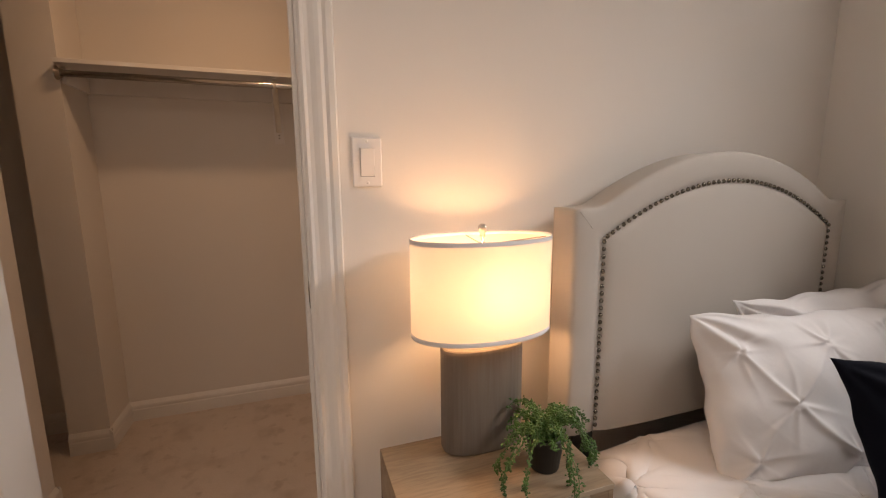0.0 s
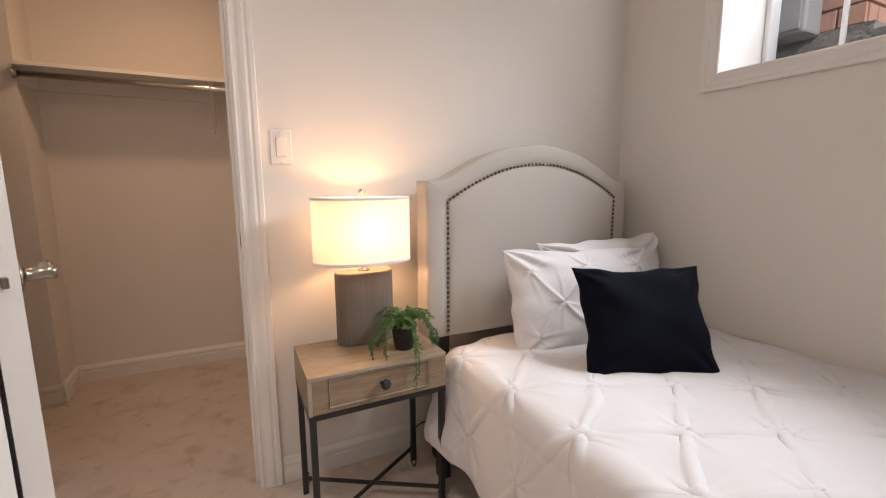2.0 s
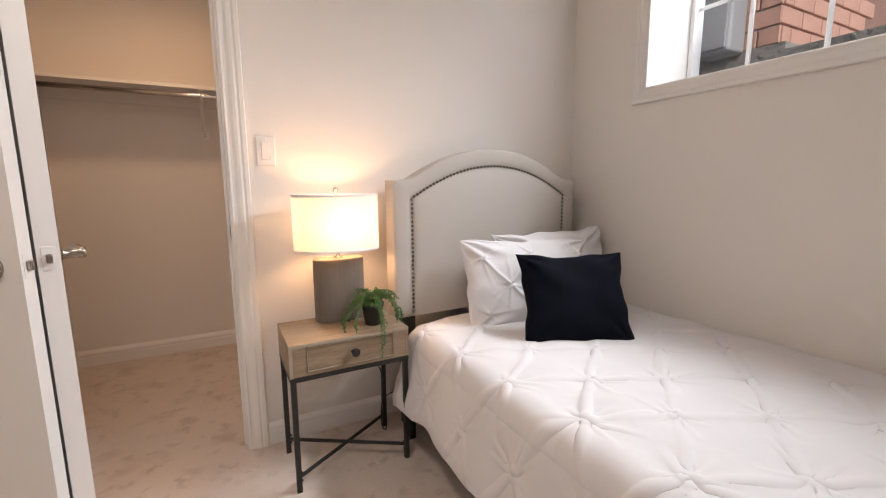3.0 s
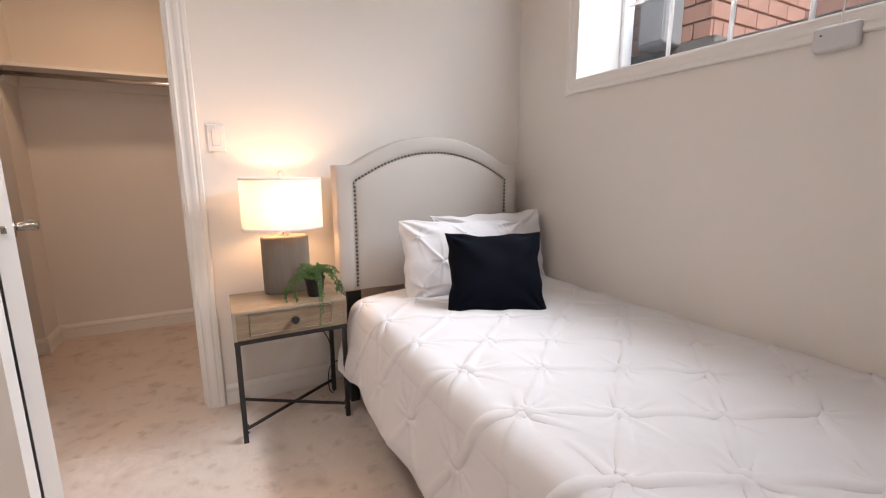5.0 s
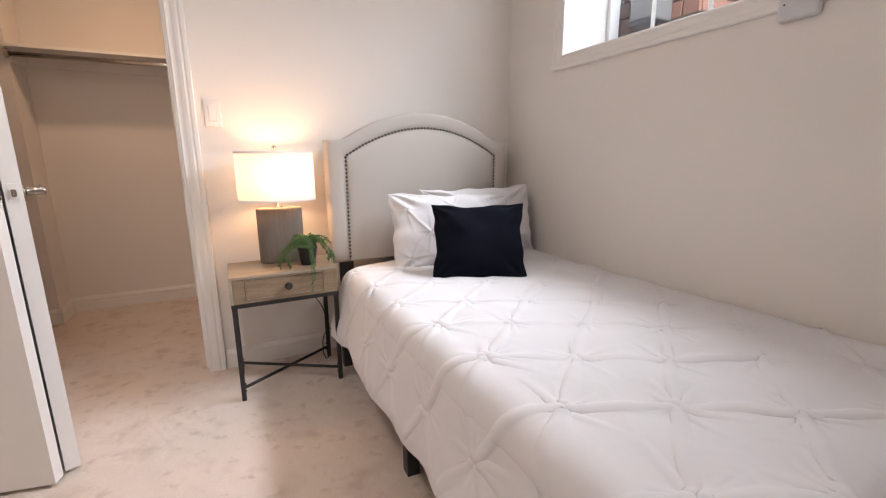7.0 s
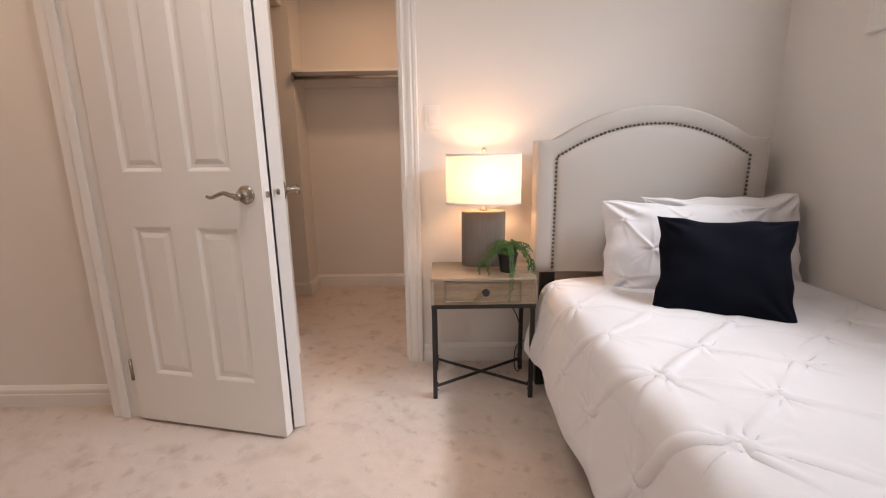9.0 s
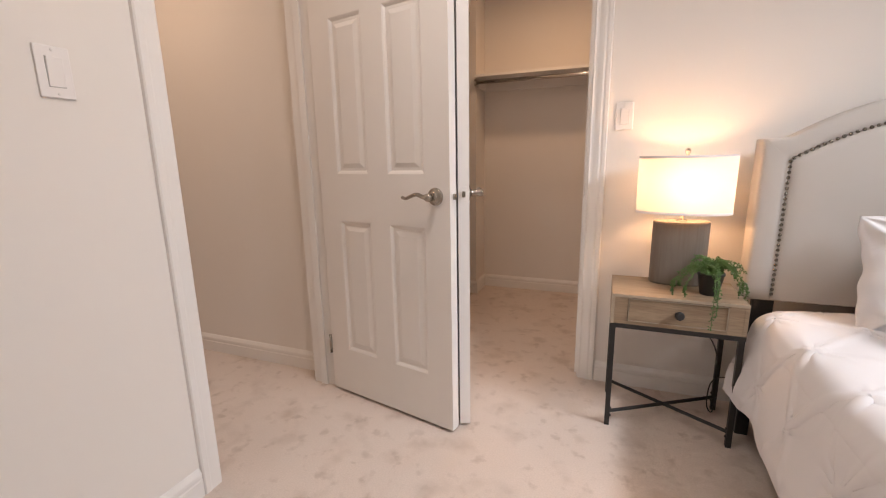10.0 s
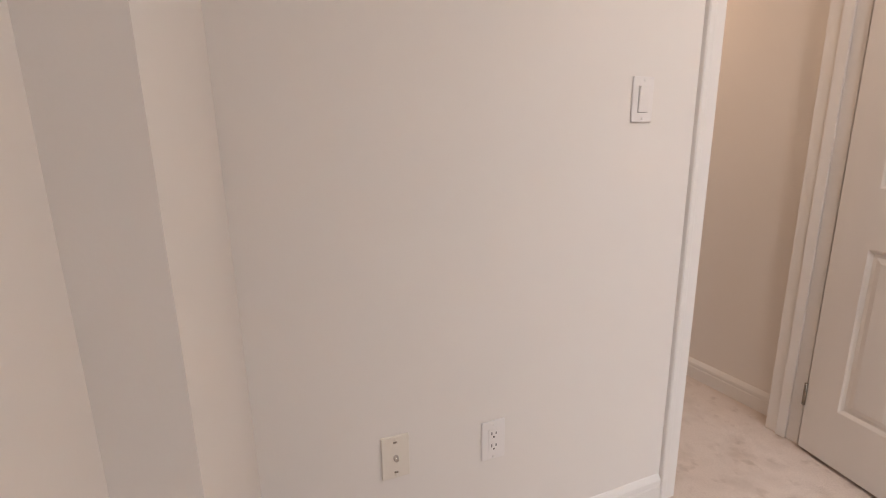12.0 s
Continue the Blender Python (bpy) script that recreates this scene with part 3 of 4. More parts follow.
bmesh.ops.remove_doubles(bm, verts=bm.verts, dist=0.0002)
hb = part("headboard_border", bm, LINEN, bed, "light grey fabric border with mitred corners", True)
# inner cushion, slightly domed
bm = bmesh.new()
rings = []
for inset, y in [(0.0872, HB_F + 0.004), (0.092, HB_F - 0.001), (0.10, HB_F - 0.005), (0.12, HB_F - 0.009), (0.16, HB_F - 0.013), (0.24, HB_F - 0.016)]:
    rings.append([(x, y, z) for x, z in headboard_outline(inset)])
ring_surface(bm, rings, closed=False, caps=False)
bm.faces.new([bm.verts.new(p) for p in rings[-1]])
bmesh.ops.remove_doubles(bm, verts=bm.verts, dist=0.0002)
part("headboard_cushion", bm, LINEN, bed, "padded light grey fabric panel", True)
part("headboard_back", cube(HB_L + 0.004, HB_R - 0.004, HB_F + 0.016, HB_K - 0.002, HB_B - 0.012, HB_B + 0.3, 0.003), LINEN, bed)
for x0 in (HB_L, HB_R):
    s = 1 if x0 == HB_L else -1
    zc = HB_C
    part("mitre_seam", tube(bmesh.new(), [(x0 + s * 0.012, HB_F - 0.001, zc - 0.004), (x0 + s * 0.045, HB_F - 0.0045, zc - 0.042), (x0 + s * 0.082, HB_F + 0.003, zc - 0.075)], 0.0012, 6), LINEN, hb)
# nail heads along the joint
raw = headboard_outline(0.0865, 400)
line = [(a[0] + (b[0] - a[0]) * i / 16, a[1] + (b[1] - a[1]) * i / 16) for a, b in zip(raw, raw[1:]) for i in range(16)]
pos, nails, carry = None, [], 0.0
for x, z in line:
    if pos is not None:
        carry += math.dist(pos, (x, z))
    if pos is None or carry >= 0.0185:
        if z > HB_B + 0.012:
            nails.append((x, z))
        carry = 0.0
    pos = (x, z)
nail_mesh = None
for x, z in nails:
    if nail_mesh is None:
        nail_mesh = mesh_of("nail_head", lathe(bmesh.new(), [(0.0062, 0), (0.0058, 0.0022), (0.004, 0.0042), (0.0015, 0.005)], 10), NAIL, True)
    o = new("nail_head", nail_mesh)
    o.parent = bed
    o.matrix_basis = pose(x, HB_F - 0.0035, z, 90, 0, 0)
for x in (HB_L + 0.075, HB_R - 0.075):
    part("headboard_leg", cube(x - 0.035, x + 0.035, HB_F + 0.03, HB_F + 0.062, 0, HB_B + 0.05, 0.003), BLACKMETAL, bed, "black headboard leg")
BX0, BX1, BY0, BY1 = 0.665, 1.625, -1.12, 0.80
for x in (BX0, BX1):
    part("side_rail", cube(x - 0.015, x + 0.015, BY0, BY1, 0.155, 0.225, 0.003), BLACKMETAL, bed, "black steel side rail")
for y in (BY0, BY1):
    part("end_rail", cube(BX0 - 0.015, BX1 + 0.015, y - 0.015, y + 0.015, 0.155, 0.225, 0.003), BLACKMETAL, bed)
for x in (BX0 - 0.022, BX1 - 0.02):
    for y in (BY0 + 0.06, -0.125, BY1 - 0.06):
        part("bed_leg", cube(x - 0.022, x + 0.022, y - 0.022, y + 0.022, 0, 0.16, 0.003), BLACKPLASTIC, bed, "black square bed leg")
for i in range(12):
    y = BY0 + 0.08 + i * 0.152
    part("slat", cube(BX0 + 0.015, BX1 - 0.015, y - 0.03, y + 0.03, 0.205, 0.222), BLACKMETAL, bed)
tagged(new("mattress", mesh_of("mattress", cube(0.655, 1.635, BY0, BY1 - 0.01, 0.226, 0.480, 0.04, 4), COTTON, True)), "white single mattress on a black frame", "mattress")


def tuck(q, w, side):
    """Section of a pressed fold: a long soft slope on one side, a short steep one on the other."""
    q = q * side
    return np.where(q > 0, np.exp(-(q / (1.7 * w)) ** 1.3), np.exp(-(q / (1.05 * w)) ** 2))


def star_field(s, y, pts, links, seed):
    """Relief of a pintuck cloth at (s, y): puffed cloth, pinched stars and folds running out of them."""
    rng = np.random.RandomState(seed)
    h = np.zeros(s.shape)
    d = np.full(s.shape, 9.0)
    for _ in range(14):
        an, f, ph = rng.uniform(0, 6.3), rng.uniform(14, 44), rng.uniform(0, 6.3)
        h += 0.017 / f * np.sin(f * (s * math.cos(an) + y * math.sin(an)) + ph + 1.2 * np.sin(7 * (y * math.cos(an) - s * math.sin(an))))
    for px, py in pts:
        d = np.minimum(d, np.hypot(s - px, y - py))
    h += 0.010 * (1 - np.exp(-(d / 0.072) ** 1.6)) + 0.0035 * np.exp(-(d / 0.007) ** 2)
    # pleats fanning out of each pinch
    for px, py in pts:
        first, n = rng.uniform(0, 6.3), rng.randint(7, 10)
        m = (np.abs(s - px) < 0.17) & (np.abs(y - py) < 0.17)
        ds, dy = s[m] - px, y[m] - py
        gain = np.zeros(ds.shape)
        for k in range(n):
            an, ln = first + k * 6.283 / n + rng.uniform(-0.3, 0.3), rng.uniform(0.06, 0.16)
            c, e = math.cos(an), math.sin(an)
            t = np.clip((ds * c + dy * e) / ln, 0, 1)
            q = -ds * e + dy * c - 0.14 * ln * rng.uniform(-1, 1) * t ** 2
            on = np.clip(t / 0.10, 0, 1) * (1 - t) ** 1.2
            gain += rng.uniform(0.4, 1.0) * 0.0088 * on * tuck(q, 0.0046 + 0.005 * t, rng.choice([-1, 1]))
        h[m] += gain
    # folds from star to star, one from each end, lying past one another in the middle
    for (ax, ay), (bx_, by_) in links:
        L = math.hypot(bx_ - ax, by_ - ay)
        ux, uy = (bx_ - ax) / L, (by_ - ay) / L
        m = np.hypot(s - (ax + bx_) / 2, y - (ay + by_) / 2) < 0.5 * L + 0.02
        t = ((s[m] - ax) * ux + (y[m] - ay) * uy) / L
        q0 = -(s[m] - ax) * uy + (y[m] - ay) * ux
        gain = np.zeros(t.shape)
        for end in (0, 1):
            te = np.clip(t if end == 0 else 1 - t, 0, 1)
            reach = rng.uniform(0.7, 1.05)
            u = np.clip(te / reach, 0, 1)
            q = q0 - rng.uniform(-0.020, 0.020) * np.sin(np.pi * u * 0.7) * u
            on = np.clip(te * L / 0.014, 0, 1) * (1 - u) ** 0.9 * ((t > 0) & (t < 1))
            gain += rng.uniform(0.5, 1.15) * 0.0094 * on * tuck(q, 0.0050 + 0.006 * u, rng.choice([-1, 1]))
        h[m] += gain
    return h


def lattice(i0, i1, k0, k1, origin, a, b, jitter, seed, steps=((1, 0), (0, 1))):
    rng = np.random.RandomState(seed)
    p = {(i, k): (origin[0] + a[0] * i + b[0] * k + rng.uniform(-jitter, jitter), origin[1] + a[1] * i + b[1] * k + rng.uniform(-jitter, jitter)) for i in range(i0, i1) for k in range(k0, k1)}
    links = [(p[q], p[(q[0] + di, q[1] + dk)]) for q in p for di, dk in steps if (q[0] + di, q[1] + dk) in p]
    return list(p.values()), links


def duvet():
    top, r = 0.503, 0.055
    ns, nv = 500, 720
    # s: along the section, from the hem on the open side; 0 at x = 0.717 on the top
    HEM = -0.345
    s = np.linspace(HEM, 1.085, ns)
    flat0 = 0.705        # where the left roll begins
    v = np.concatenate([np.linspace(0.80, -1.10, 660), np.linspace(-1.106, -1.50, 60)])
    S, V = np.meshgrid(s, v, indexing="ij")
    X, Z, NX, NZ = np.zeros_like(S), np.zeros_like(S), np.zeros_like(S), np.zeros_like(S)
    x = 0.717 + S
    arc = np.pi / 2 * r
    over = np.clip(flat0 - x, 0, None)           # length past the left roll
    ang_ = np.clip(over / r, 0, np.pi / 2)
    drop = np.clip(over - arc, 0, None)
    X = np.where(over > 0, flat0 - r * np.sin(ang_), x)
    Z = top - r * (1 - np.cos(ang_)) - drop
    NX, NZ = -np.sin(ang_), np.cos(ang_)
    X = X - 0.25 * drop - 0.010 * np.sin(V * 9 + 1.0) * drop / 0.25 - 0.006 * np.sin(V * 21 + 0.5 + np.sin(V * 5)) * (drop / 0.25) ** 2
    Z = Z + (0.010 * np.sin(V * 13 + 2) + 0.005 * np.sin(V * 31)) * (drop / 0.25) ** 2
    # dips by the wall
    wall = np.clip(X - 1.66, 0, None)
    Z = Z - wall ** 2 * 2 + 0.012 * np.sin((X - 0.7) / 1.0 * np.pi) * (over <= 0)
    # lies a little higher towards the foot
    Z = Z + 0.022 * np.clip((0.45 - V) / 1.3, 0, 1)
    # falls over the foot
    f0 = -1.06
    past = np.clip(f0 - V, 0, None)
    fa = np.clip(past / r, 0, np.pi / 2)
    fd = np.clip(past - arc, 0, None)
    Y = np.where(past > 0, f0 - r * np.sin(fa), V)
    Z = np.maximum(Z - r * (1 - np.cos(fa)) - fd, 0.13 + 0.012 * np.sin(V * 11))
    # sinks a little towards the head
    head = np.clip(V - 0.66, 0, None) / 0.14
    Z = Z - 0.05 * head ** 2 * (over <= 0) - 0.07 * head ** 2 * (over > 0)
    X = X + 0.03 * head ** 2 * (over > 0)
    pts, links = lattice(-3, 6, -4, 6, (0.0, -0.175), (0.196, -0.118), (0.012, -0.268), 0.012, 3, ((1, 0), (1, -1)))
    H = star_field(S, V, pts, links, 5)
    edge = np.clip((S - HEM) / 0.04, 0, 1)
    H = H * edge
    rows = np.stack([X + NX * H, Y - np.sin(fa) * H, Z + NZ * H * np.cos(fa)], -1)
    rows[..., 0] = np.minimum(rows[..., 0], EAST - 0.022)
    verts = rows.reshape(-1, 3)
    idx = np.arange(ns * nv).reshape(ns, nv)
    faces = np.stack([idx[:-1, :-1], idx[1:, :-1], idx[1:, 1:], idx[:-1, 1:]], -1).reshape(-1, 4)
    data = bpy.data.meshes.new("duvet")
    data.from_pydata(verts.tolist(), [], faces.tolist())
    data.polygons.foreach_set("use_smooth", [True] * len(data.polygons))
    data.materials.append(COTTON)
    ob = new("duvet", data)
    mod = ob.modifiers.new("thickness", "SOLIDIFY")
    mod.thickness, mod.offset = 0.018, -1
    part("hem", tube(bmesh.new(), [Vector(p) for p in rows[1, ::5].tolist()], 0.0045, 6), COTTON, ob, "stitched hem", True)
    return tagged(ob, "white pintuck duvet hanging over the bed's side", "duvet")


duvet()


def pillow(name, w, h, t, m, mat, label, category, stars=None, n=72, seed=0, ear=0.06, crumple=0.012):
    rng = np.random.RandomState(seed)
    g = np.linspace(-1, 1, n)
    U, W = np.meshgrid(g, g, indexing="ij")
    ox = w / 2 * U * (1 - ear * (1 - W ** 2) * np.abs(U)) + 0.004 * np.sin(W * 7 + seed) + 0.45 * crumple * np.sin(W * 15 + 2 * seed)
    oz = h / 2 * W * (1 - ear * (1 - U ** 2) * np.abs(W)) + 0.004 * np.sin(U * 6 + 2 * seed) + 0.45 * crumple * np.sin(U * 13 + seed)
    body = ((1 - np.abs(U) ** 2.4) * (1 - np.abs(W) ** 2.4)).clip(0) ** 0.55
    thick = t / 2 * body
    wr = np.zeros_like(U)
    for _ in range(9):
        a, fx, fz = rng.uniform(0, 6.3), rng.uniform(-9, 9), rng.uniform(-9, 9)
        wr += crumple * 0.35 * np.sin(fx * U + fz * W + a)
    # creases running in from the corners
    for cx, cz in ((-1, -1), (1, -1), (-1, 1), (1, 1)):
        th = np.arctan2(W - cz, U - cx)
        rr = np.hypot(U - cx, W - cz)
        wr += crumple * 1.4 * np.cos(11 * th + seed) * np.exp(-((rr - 0.35) / 0.25) ** 2)
    front = np.zeros_like(U)
    if stars:
        front = 0.85 * star_field(ox, oz, *stars, seed + 2) * np.clip(body * 1.6, 0, 1)
    seam = np.clip((1 - np.maximum(np.abs(U), np.abs(W))) / 0.05, 0, 1)
    F = np.stack([ox, -(thick + (wr + front) * seam), oz], -1).reshape(-1, 3)
    B = np.stack([ox, thick + wr * 0.6 * seam, oz], -1).reshape(-1, 3)
    bm = bmesh.new()
    vf, vb = [bm.verts.new(p) for p in F], [bm.verts.new(p) for p in B]
    for i in range(n - 1):
        for k in range(n - 1):
            a, b, c, d = i * n + k, (i + 1) * n + k, (i + 1) * n + k + 1, i * n + k + 1
            bm.faces.new((vf[a], vf[b], vf[c], vf[d]))
            bm.faces.new((vb[d], vb[c], vb[b], vb[a]))
    bmesh.ops.remove_doubles(bm, verts=bm.verts, dist=0.0004)
    ob = new(name, mesh_of(name, bm, mat, True))
    ob.matrix_world = m
    return tagged(ob, label, category)


pillow("pillow", 0.67, 0.40, 0.15, pose(1.40, 0.675, 0.695, -13, -0.7, -1.4), COTTON, "white cotton pillow against the headboard", "pillow", None, 110, 4, 0.06, 0.008)
pillow("pillow", 0.67, 0.422, 0.16, pose(1.192, 0.588, 0.668, -20, 1.6, -8), COTTON, "white pintuck pillow leaning on another pillow", "pillow", lattice(-3, 4, -3, 4, (-0.14, 0.0), (0.125, -0.122), (0.122, 0.125), 0.010, 8), 190, 6, 0.05, 0.0055)
pillow("throw_cushion", 0.426, 0.380, 0.12, pose(1.155, 0.294, 0.678, -30.4, -1, -26.9), NAVY, "dark navy square throw cushion", "cushion", None, 60, 9, 0.10, 0.003)

# ---- nightstand ----
NX0, NX1, NY0, NY1, NZ0, NZ1 = 0.138, 0.588, 0.605, 0.893, 0.446, 0.565
ns = thing("nightstand", "washed oak nightstand on black metal legs", "nightstand")
part("top", cube(NX0, NX1, NY0, NY1, NZ1 - 0.012, NZ1, 0.001, 1), OAK, ns, "washed oak top")
part("side_panel", cube(NX0, NX0 + 0.014, NY0 + 0.001, NY1, NZ0, NZ1 - 0.0122, 0.001, 1), OAK, ns)
part("side_panel", cube(NX1 - 0.014, NX1, NY0 + 0.001, NY1, NZ0, NZ1 - 0.0122, 0.001, 1), OAK, ns)
part("back_panel", cube(NX0 + 0.0142, NX1 - 0.0142, NY1 - 0.01, NY1, NZ0, NZ1 - 0.0122), OAK, ns)
part("bottom_panel", cube(NX0 + 0.0142, NX1 - 0.0142, NY0 + 0.012, NY1 - 0.0102, NZ0, NZ0 + 0.01), OAK, ns)
part("front_stile", cube(NX0 + 0.0142, NX0 + 0.060, NY0 + 0.0015, NY0 + 0.012, NZ0 + 0.0005, NZ1 - 0.0124), OAK, ns)
part("front_stile", cube(NX1 - 0.060, NX1 - 0.0142, NY0 + 0.0015, NY0 + 0.012, NZ0 + 0.0005, NZ1 - 0.0124), OAK, ns)
part("front_rail", cube(NX0 + 0.0602, NX1 - 0.0602, NY0 + 0.0015, NY0 + 0.012, NZ0 + 0.0005, NZ0 + 0.012), OAK, ns)
# edge bands and the bead round the drawer
part("edge_band", cube(NX0 + 0.0005, NX1 - 0.0005, NY0 - 0.0012, NY0, NZ1 - 0.0115, NZ1 - 0.0005), OAKEDGE, ns, "pale edge band")
part("edge_band", cube(NX0, NX0 + 0.012, NY0 - 0.0012, NY0 + 0.0009, NZ0, NZ1 - 0.0125), OAKEDGE, ns)
dx0, dx1, dz0, dz1 = NX0 + 0.064, NX1 - 0.064, NZ0 + 0.016, NZ1 - 0.017
drawer = part("drawer_front", cube(dx0, dx1, NY0 + 0.004, NY0 + 0.016, dz0, dz1, 0.001, 1), OAK, ns, "flush oak drawer front")
for q in ((dx0 - 0.002, dx1 + 0.002, dz1, dz1 + 0.002), (dx0 - 0.002, dx1 + 0.002, dz0 - 0.002, dz0), (dx0 - 0.002, dx0, dz0, dz1), (dx1, dx1 + 0.002, dz0, dz1)):
    part("bead", cube(q[0], q[1], NY0 - 0.001, NY0 + 0.006, q[2], q[3]), OAKEDGE, drawer)
kx, kz = (dx0 + dx1) / 2, (dz0 + dz1) / 2
bm = lathe(bmesh.new(), [(0.006, 0), (0.006, 0.012), (0.011, 0.014), (0.0165, 0.018), (0.0165, 0.028), (0.013, 0.031)], 8)
part("knob", bm, BLACKMETAL, drawer, "black faceted metal knob", False, pose(kx, NY0 + 0.004, kz, 90, 0, 22))
lw = 0.0095
part("frame_rail", cube(NX0, NX1, NY0 + 0.001, NY0 + 0.019, NZ0 - 0.018, NZ0 - 0.0002), BLACKMETAL, ns, "black metal frame rail")
part("frame_rail", cube(NX0, NX1, NY1 - 0.019, NY1 - 0.001, NZ0 - 0.018, NZ0 - 0.0002), BLACKMETAL, ns)
part("frame_rail", cube(NX0, NX0 + 0.019, NY0 + 0.0192, NY1 - 0.0192, NZ0 - 0.018, NZ0 - 0.0002), BLACKMETAL, ns)
part("frame_rail", cube(NX1 - 0.019, NX1, NY0 + 0.0192, NY1 - 0.0192, NZ0 - 0.018, NZ0 - 0.0002), BLACKMETAL, ns)
legs = []
for x in (NX0 + lw + 0.002, NX1 - lw - 0.002):
    for y in (NY0 + lw + 0.002, NY1 - lw - 0.002):
        leg = part("leg", cube(x - lw, x + lw, y - lw, y + lw, 0.0, NZ0 - 0.0182, 0.001, 1), BLACKMETAL, ns, "square black metal leg")
        legs.append((x, y))
        for z in (0.042, 0.075):
            part("bolt", lathe(bmesh.new(), [(0.005, 0), (0.005, 0.003), (0.003, 0.005)], 8), BLACKMETAL, leg, "", True, pose(x + (lw if x < 0.36 else -lw), y, z, 0, 90 if x < 0.36 else -90, 0))
for a, b, z in ((legs[0], legs[3], 0.058), (legs[1], legs[2], 0.060)):
    part("stretcher", tube(bmesh.new(), [(a[0], a[1], z), (b[0], b[1], z)], 0.0072, 8), BLACKMETAL, ns, "thin black cross stretcher")

# ---- table lamp ----
LX, LY, LZ = 0.382, 0.838, NZ1
lp = thing("table_lamp", "lit table lamp with oval white shade and grey base", "lamp", m=pose(LX, LY, LZ))
bm = bmesh.new()


def oval(a, b, z, k=40, p=2.6):
    return [(a * math.copysign(abs(math.cos(2 * math.pi * i / k)) ** (2 / p), math.cos(2 * math.pi * i / k)), b * math.copysign(abs(math.sin(2 * math.pi * i / k)) ** (2 / p), math.sin(2 * math.pi * i / k)), z) for i in range(k)]


ring_surface(bm, [oval(0.097, 0.048, 0.0005), oval(0.101, 0.051, 0.003), oval(0.102, 0.052, 0.008), oval(0.102, 0.052, 0.250), oval(0.1005, 0.0505, 0.256), oval(0.097, 0.047, 0.258)])
part("base", bm, CONCRETE, lp, "oval grey base with vertical combing", False)
part("neck", lathe(bmesh.new(), [(0.020, 0.258), (0.020, 0.262), (0.008, 0.265), (0.008, 0.305), (0.015, 0.308), (0.015, 0.325), (0.012, 0.328)], 20), NICKEL, lp, "brushed nickel neck and socket", True)
part("bulb", lathe(bmesh.new(), [(0.010, 0.329), (0.011, 0.362), (0.014, 0.377), (0.016, 0.392), (0.014, 0.404), (0.009, 0.412), (0.002, 0.415)], 20), BULB, lp, "lit warm bulb", True)
bm = bmesh.new()
S0, S1 = 0.290, 0.515
ring_surface(bm, [oval(0.171, 0.104, z, 96, 2.1) for z in (S0, S0 + 0.075, S0 + 0.15, S1)], True, False)
shade = part("shade", bm, SHADE, lp, "oval white fabric drum shade", True)
for z in (S0, S1 - 0.010):
    bm = bmesh.new()
    ring_surface(bm, [oval(0.1718, 0.1048, z, 96, 2.1), oval(0.1718, 0.1048, z + 0.010, 96, 2.1), oval(0.1685, 0.1015, z + 0.010, 96, 2.1), oval(0.1685, 0.1015, z, 96, 2.1), oval(0.1718, 0.1048, z, 96, 2.1)], True, False)
    part("trim_band", bm, COTTON, shade, "white binding tape", True)
for a, b in (((-0.168, 0.0), (0.168, 0.0)), ((0, -0.101), (0, 0.101))):
    part("spider_arm", tube(bmesh.new(), [(a[0], a[1], S1 - 0.010), (a[0] * 0.25, a[1] * 0.25, S1 - 0.018), (b[0] * 0.25, b[1] * 0.25, S1 - 0.018), (b[0], b[1], S1 - 0.010)], 0.0014, 6), NICKEL, shade)
part("finial", lathe(bmesh.new(), [(0.004, 0.494), (0.004, 0.512), (0.008, 0.514), (0.005, 0.519), (0.0095, 0.527), (0.0105, 0.533), (0.0085, 0.540), (0.003, 0.543)], 16), CHROME, lp, "round chrome finial", True)
part("cord", tube(bmesh.new(), [p - Vector((LX, LY, LZ)) for p in smooth_line([(0.42, 0.86, 0.569), (0.44, 0.905, 0.565), (0.45, 0.915, 0.50), (0.46, 0.90, 0.42), (0.50, 0.86, 0.38), (0.55, 0.85, 0.30), (0.572, 0.86, 0.20), (0.575, 0.85, 0.08), (0.56, 0.82, 0.02), (0.535, 0.80, 0.06), (0.545, 0.82, 0.15), (0.60, 0.86, 0.165), (0.68, 0.90, 0.14)], 6)], 0.0026, 6), BLACKPLASTIC, lp, "black power cord", True)

# ---- plant ----
PX, PY = 0.478, 0.705
pot = thing("potted_plant", "small trailing green plant in a black pot", "plant", m=pose(PX, PY, NZ1))
part("pot", lathe(bmesh.new(), [(0.030, 0.0005), (0.032, 0.002), (0.043, 0.076), (0.0455, 0.077), (0.0455, 0.086), (0.042, 0.086), (0.040, 0.070)], 28), BLACKPLASTIC, pot, "black plastic pot", True)
part("soil", lathe(bmesh.new(), [(0.0405, 0.060), (0.0405, 0.072), (0.02, 0.076), (0.003, 0.077)], 18), SOIL, pot)
rng = random.Random(11)


def bead_leaf(bm, p, d, size):
    """A small pointed bead of a leaf at p along d."""
    d = d.normalized()
    side = d.cross(Vector((0.3, 0.2, 1))).normalized()
    up = side.cross(d)
    ring1 = [p + d * size * 0.45 + size * 0.36 * (math.cos(a) * side + math.sin(a) * up) for a in (0, 1.26, 2.51, 3.77, 5.03)]
    a0, a1 = bm.verts.new(p), bm.verts.new(p + d * size * 1.15)
    vs = [bm.verts.new(q) for q in ring1]
    for i in range(5):
        bm.faces.new((a0, vs[(i + 1) % 5], vs[i]))
        bm.faces.new((a1, vs[i], vs[(i + 1) % 5]))


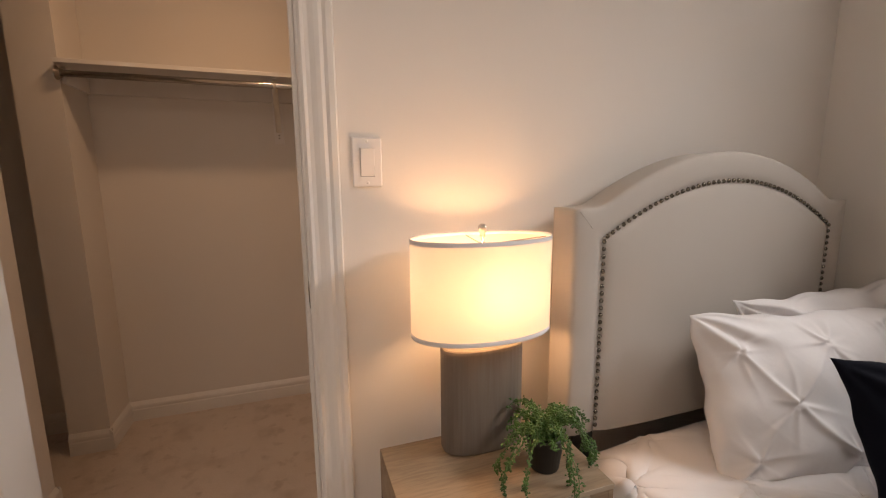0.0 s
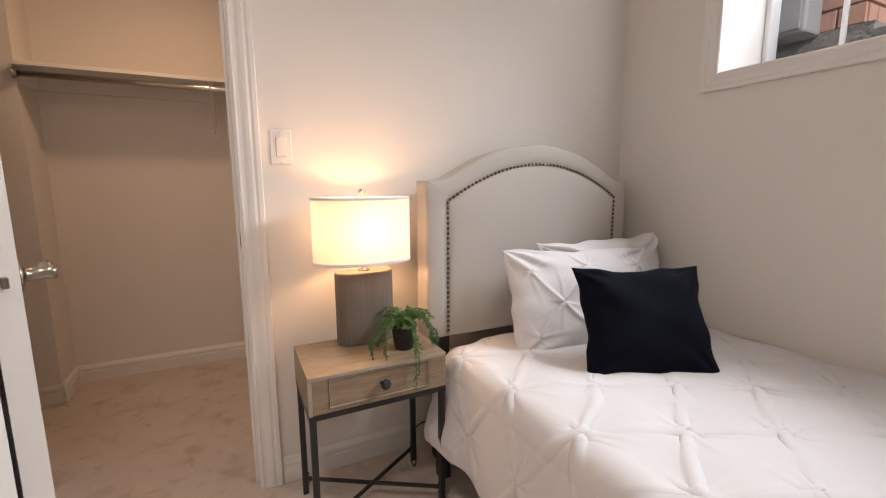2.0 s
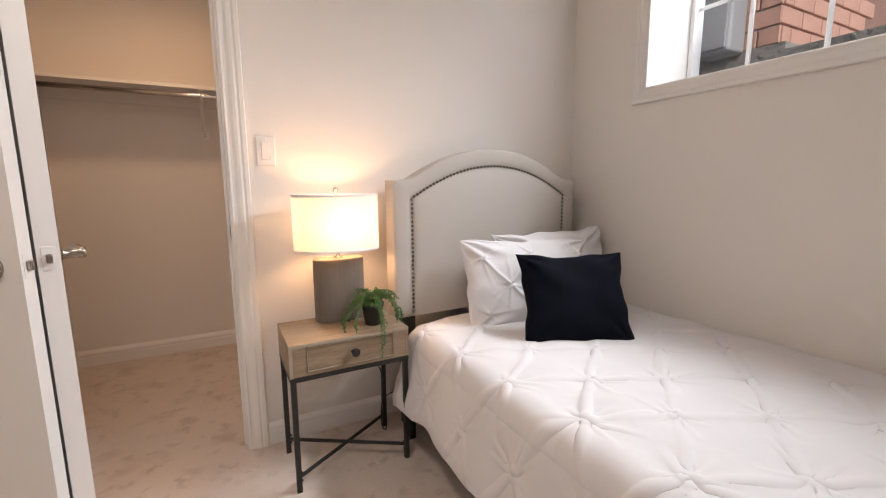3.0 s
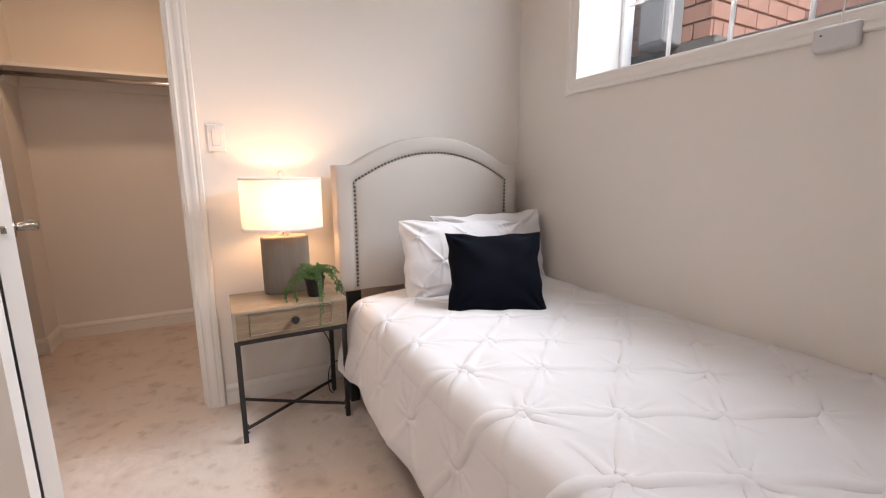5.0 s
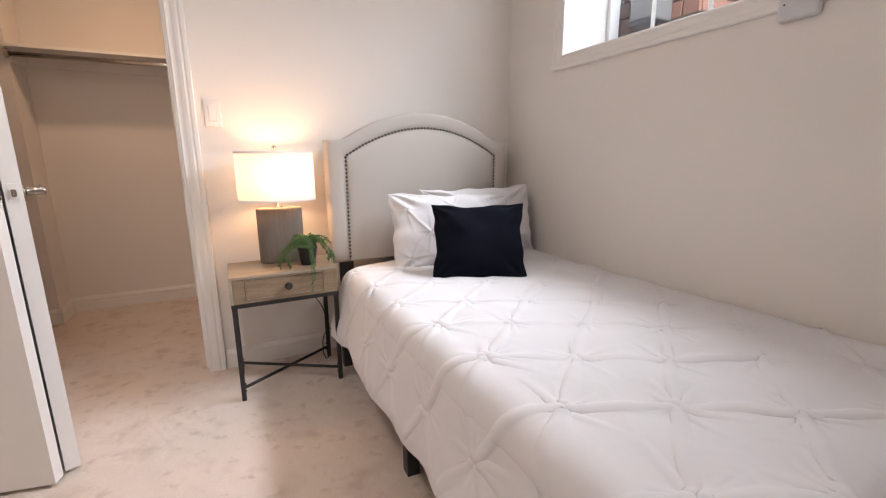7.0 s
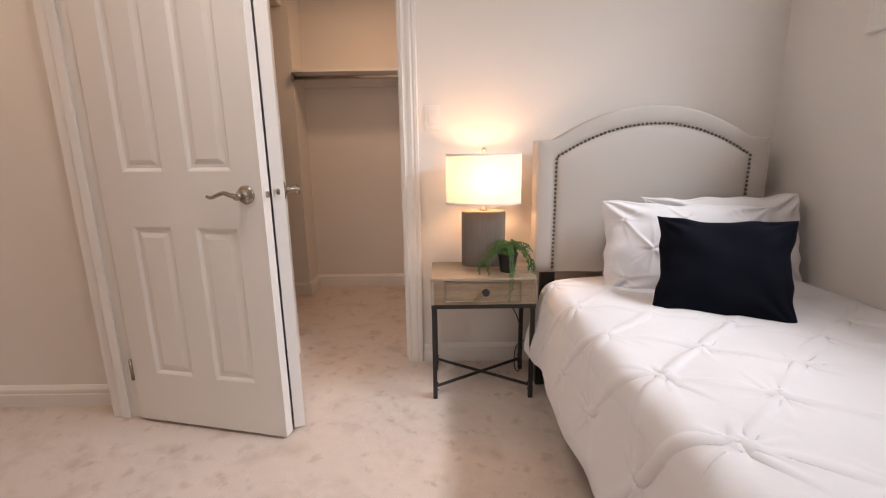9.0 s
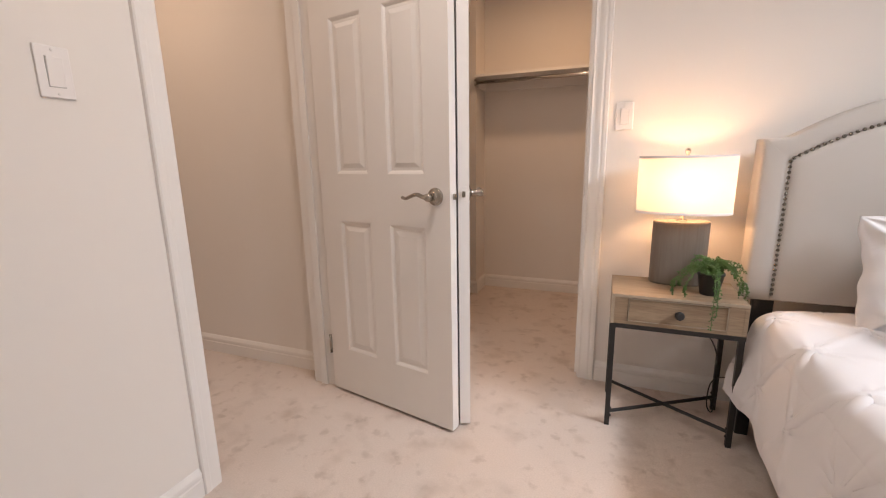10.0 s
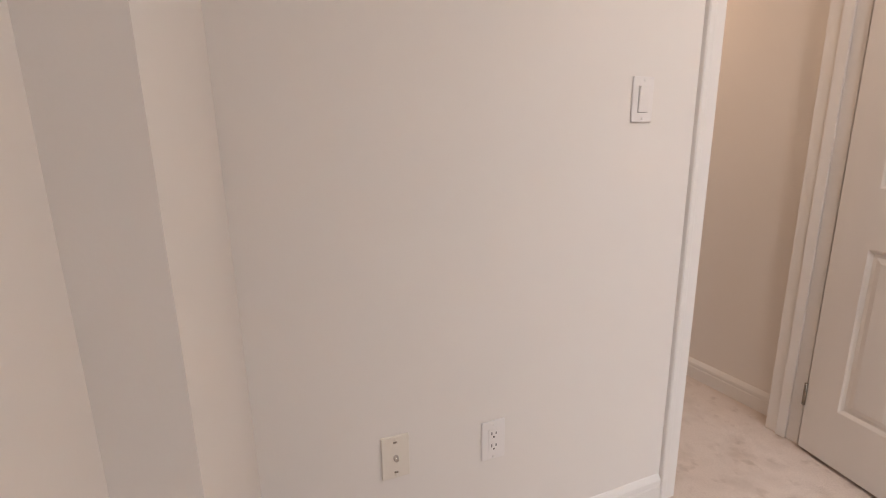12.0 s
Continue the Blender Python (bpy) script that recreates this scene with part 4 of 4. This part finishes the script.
def strand(points, k):
    line = smooth_line(points, 7)
    stem = part("stem", tube(bmesh.new(), line, 0.0011, 5), STEM, pot, "thin trailing stem")
    bm = bmesh.new()
    for i, p in enumerate(line[2:]):
        d0 = (line[min(i + 3, len(line) - 1)] - line[i + 1]).normalized()
        for _ in range(k):
            d = Vector((rng.uniform(-1, 1), rng.uniform(-1, 1), rng.uniform(-0.7, 0.8))) + d0 * 0.5
            bead_leaf(bm, p + Vector((rng.uniform(-1, 1), rng.uniform(-1, 1), rng.uniform(-1, 1))) * 0.005, d, rng.uniform(0.0048, 0.0085))
    tagged(part("leaves", bm, LEAF, stem, "small bead-like green leaves"), kind="stuff")


# a mound of short shoots over the pot
for i in range(46):
    a = rng.uniform(0, 2 * math.pi)
    reach, rise = rng.uniform(0.022, 0.098), rng.uniform(0.010, 0.056)
    c, s_ = math.cos(a), math.sin(a)
    fall = rng.uniform(-0.022, 0.022)
    strand([(0.012 * c, 0.012 * s_, 0.072), (0.4 * reach * c, 0.4 * reach * s_, 0.080 + rise), (0.8 * reach * c, 0.8 * reach * s_, 0.084 + rise * 0.9), (reach * 1.1 * c, reach * 1.1 * s_, 0.086 + 0.5 * rise + fall)], 3)
# longer shoots hanging over the rim, a few past the nightstand's edge
for a, reach, low in ((-1.62, 0.113, -0.098), (-1.52, 0.112, -0.045), (-1.42, 0.075, 0.010), (-2.75, 0.135, 0.004), (-2.45, 0.115, 0.012), (-3.05, 0.120, 0.022), (-2.9, 0.105, 0.035), (-0.30, 0.110, 0.006), (-0.05, 0.100, 0.020), (-0.55, 0.095, 0.018)):
    c, s_ = math.cos(a), math.sin(a)
    strand([(0.02 * c, 0.02 * s_, 0.075), (0.045 * c, 0.045 * s_, 0.112), (0.075 * c, 0.075 * s_, 0.095), (reach * c, reach * s_, 0.055), (reach * 1.05 * c, reach * 1.05 * s_, 0.5 * (0.055 + low)), (reach * 1.02 * c, reach * 1.05 * s_, low)], 3)

# ---- outside the window ----
G = 1.80
slab("ground", [(2.62, 60, -40, 40, G - 0.3, G)], GROUND, "sunlit paved ground outside the window", "ground")
slab("window_well", [(2.145, 2.62, -1.6, 1.4, 1.15, 1.50), (2.60, 2.66, -1.6, 1.4, 1.15, G - 0.004)], STONE, "grey stone window well", "window well")
slab("foundation_ledge", [(2.64, 3.9, 0.36, 1.6, G, G + 0.045)], STONE, "rough grey foundation ledge", "foundation")
PX0, PX1, PY0, PY1 = 2.66, 3.6, 0.40, 0.60
house = thing("brick_house", "red brick corner of the house next door", "house")
part("mortar_core", cube(PX0 + 0.012, PX1, PY0 + 0.012, 1.6, G + 0.045, 4.8), MORTAR, house)
brick_mesh = mesh_of("brick", cube(0, 0.21, 0, 0.02, 0, 0.085, 0.003, 1), BRICK)
for row in range(13):
    z = G + 0.052 + row * 0.097
    for col in range(5):
        x = PX0 + (0.0 if row % 2 else -0.11) + col * 0.22
        if x < PX0 - 0.001:
            continue
        o = new("brick", brick_mesh)
        o.parent = house
        o.matrix_basis = pose(x, PY0 - 0.004, z)
    for col in range(5):
        o = new("brick", brick_mesh)
        o.parent = house
        o.matrix_basis = pose(PX0 + 0.016, PY0 + (0.002 if row % 2 else 0.112) + col * 0.22, z, 0, 0, 90)
    if row % 2 == 0:
        o = new("brick", brick_mesh)
        o.parent = house
        o.matrix_basis = pose(PX0 + 0.018, PY0 - 0.004, z) @ Matrix.Diagonal((0.39, 1, 1, 1))
        o = new("brick", brick_mesh)
        o.parent = house
        o.matrix_basis = pose(PX0 + 0.016, PY0 + 0.002, z, 0, 0, 90) @ Matrix.Diagonal((0.476, 1, 1, 1))
box = thing("meter_box", "grey metal utility box beside the brick corner", "utility box")
part("case", cube(2.50, 2.6555, 0.565, 0.76, G + 0.03, G + 0.70, 0.02, 3), GREYMETAL, box)
part("door", cube(2.492, 2.50, 0.585, 0.74, G + 0.055, G + 0.67, 0.004), GREYMETAL, box, "flat grey cover")
slab("backdrop", [(9.0, 9.3, -14, 14, G, 7.5)], BRICK, "distant brick wall across the yard", "backdrop")

# ---- flush ceiling lights: fixtures assumed, all out of view, put over the area lamps ----
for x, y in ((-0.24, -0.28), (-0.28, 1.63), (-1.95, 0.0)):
    ob = thing("assumed_ceiling_light", "assumed round white flush ceiling light, out of view, switched on", "ceiling light", "flush ceiling lights", m=pose(x, y, CEIL))
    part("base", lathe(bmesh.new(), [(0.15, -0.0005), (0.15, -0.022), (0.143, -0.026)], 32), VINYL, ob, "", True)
    part("diffuser", lathe(bmesh.new(), [(0.14, -0.022), (0.135, -0.042), (0.11, -0.058), (0.06, -0.066), (0.005, -0.068)], 32), DIFFUSER, ob, "glowing opal diffuser of the assumed light", True)
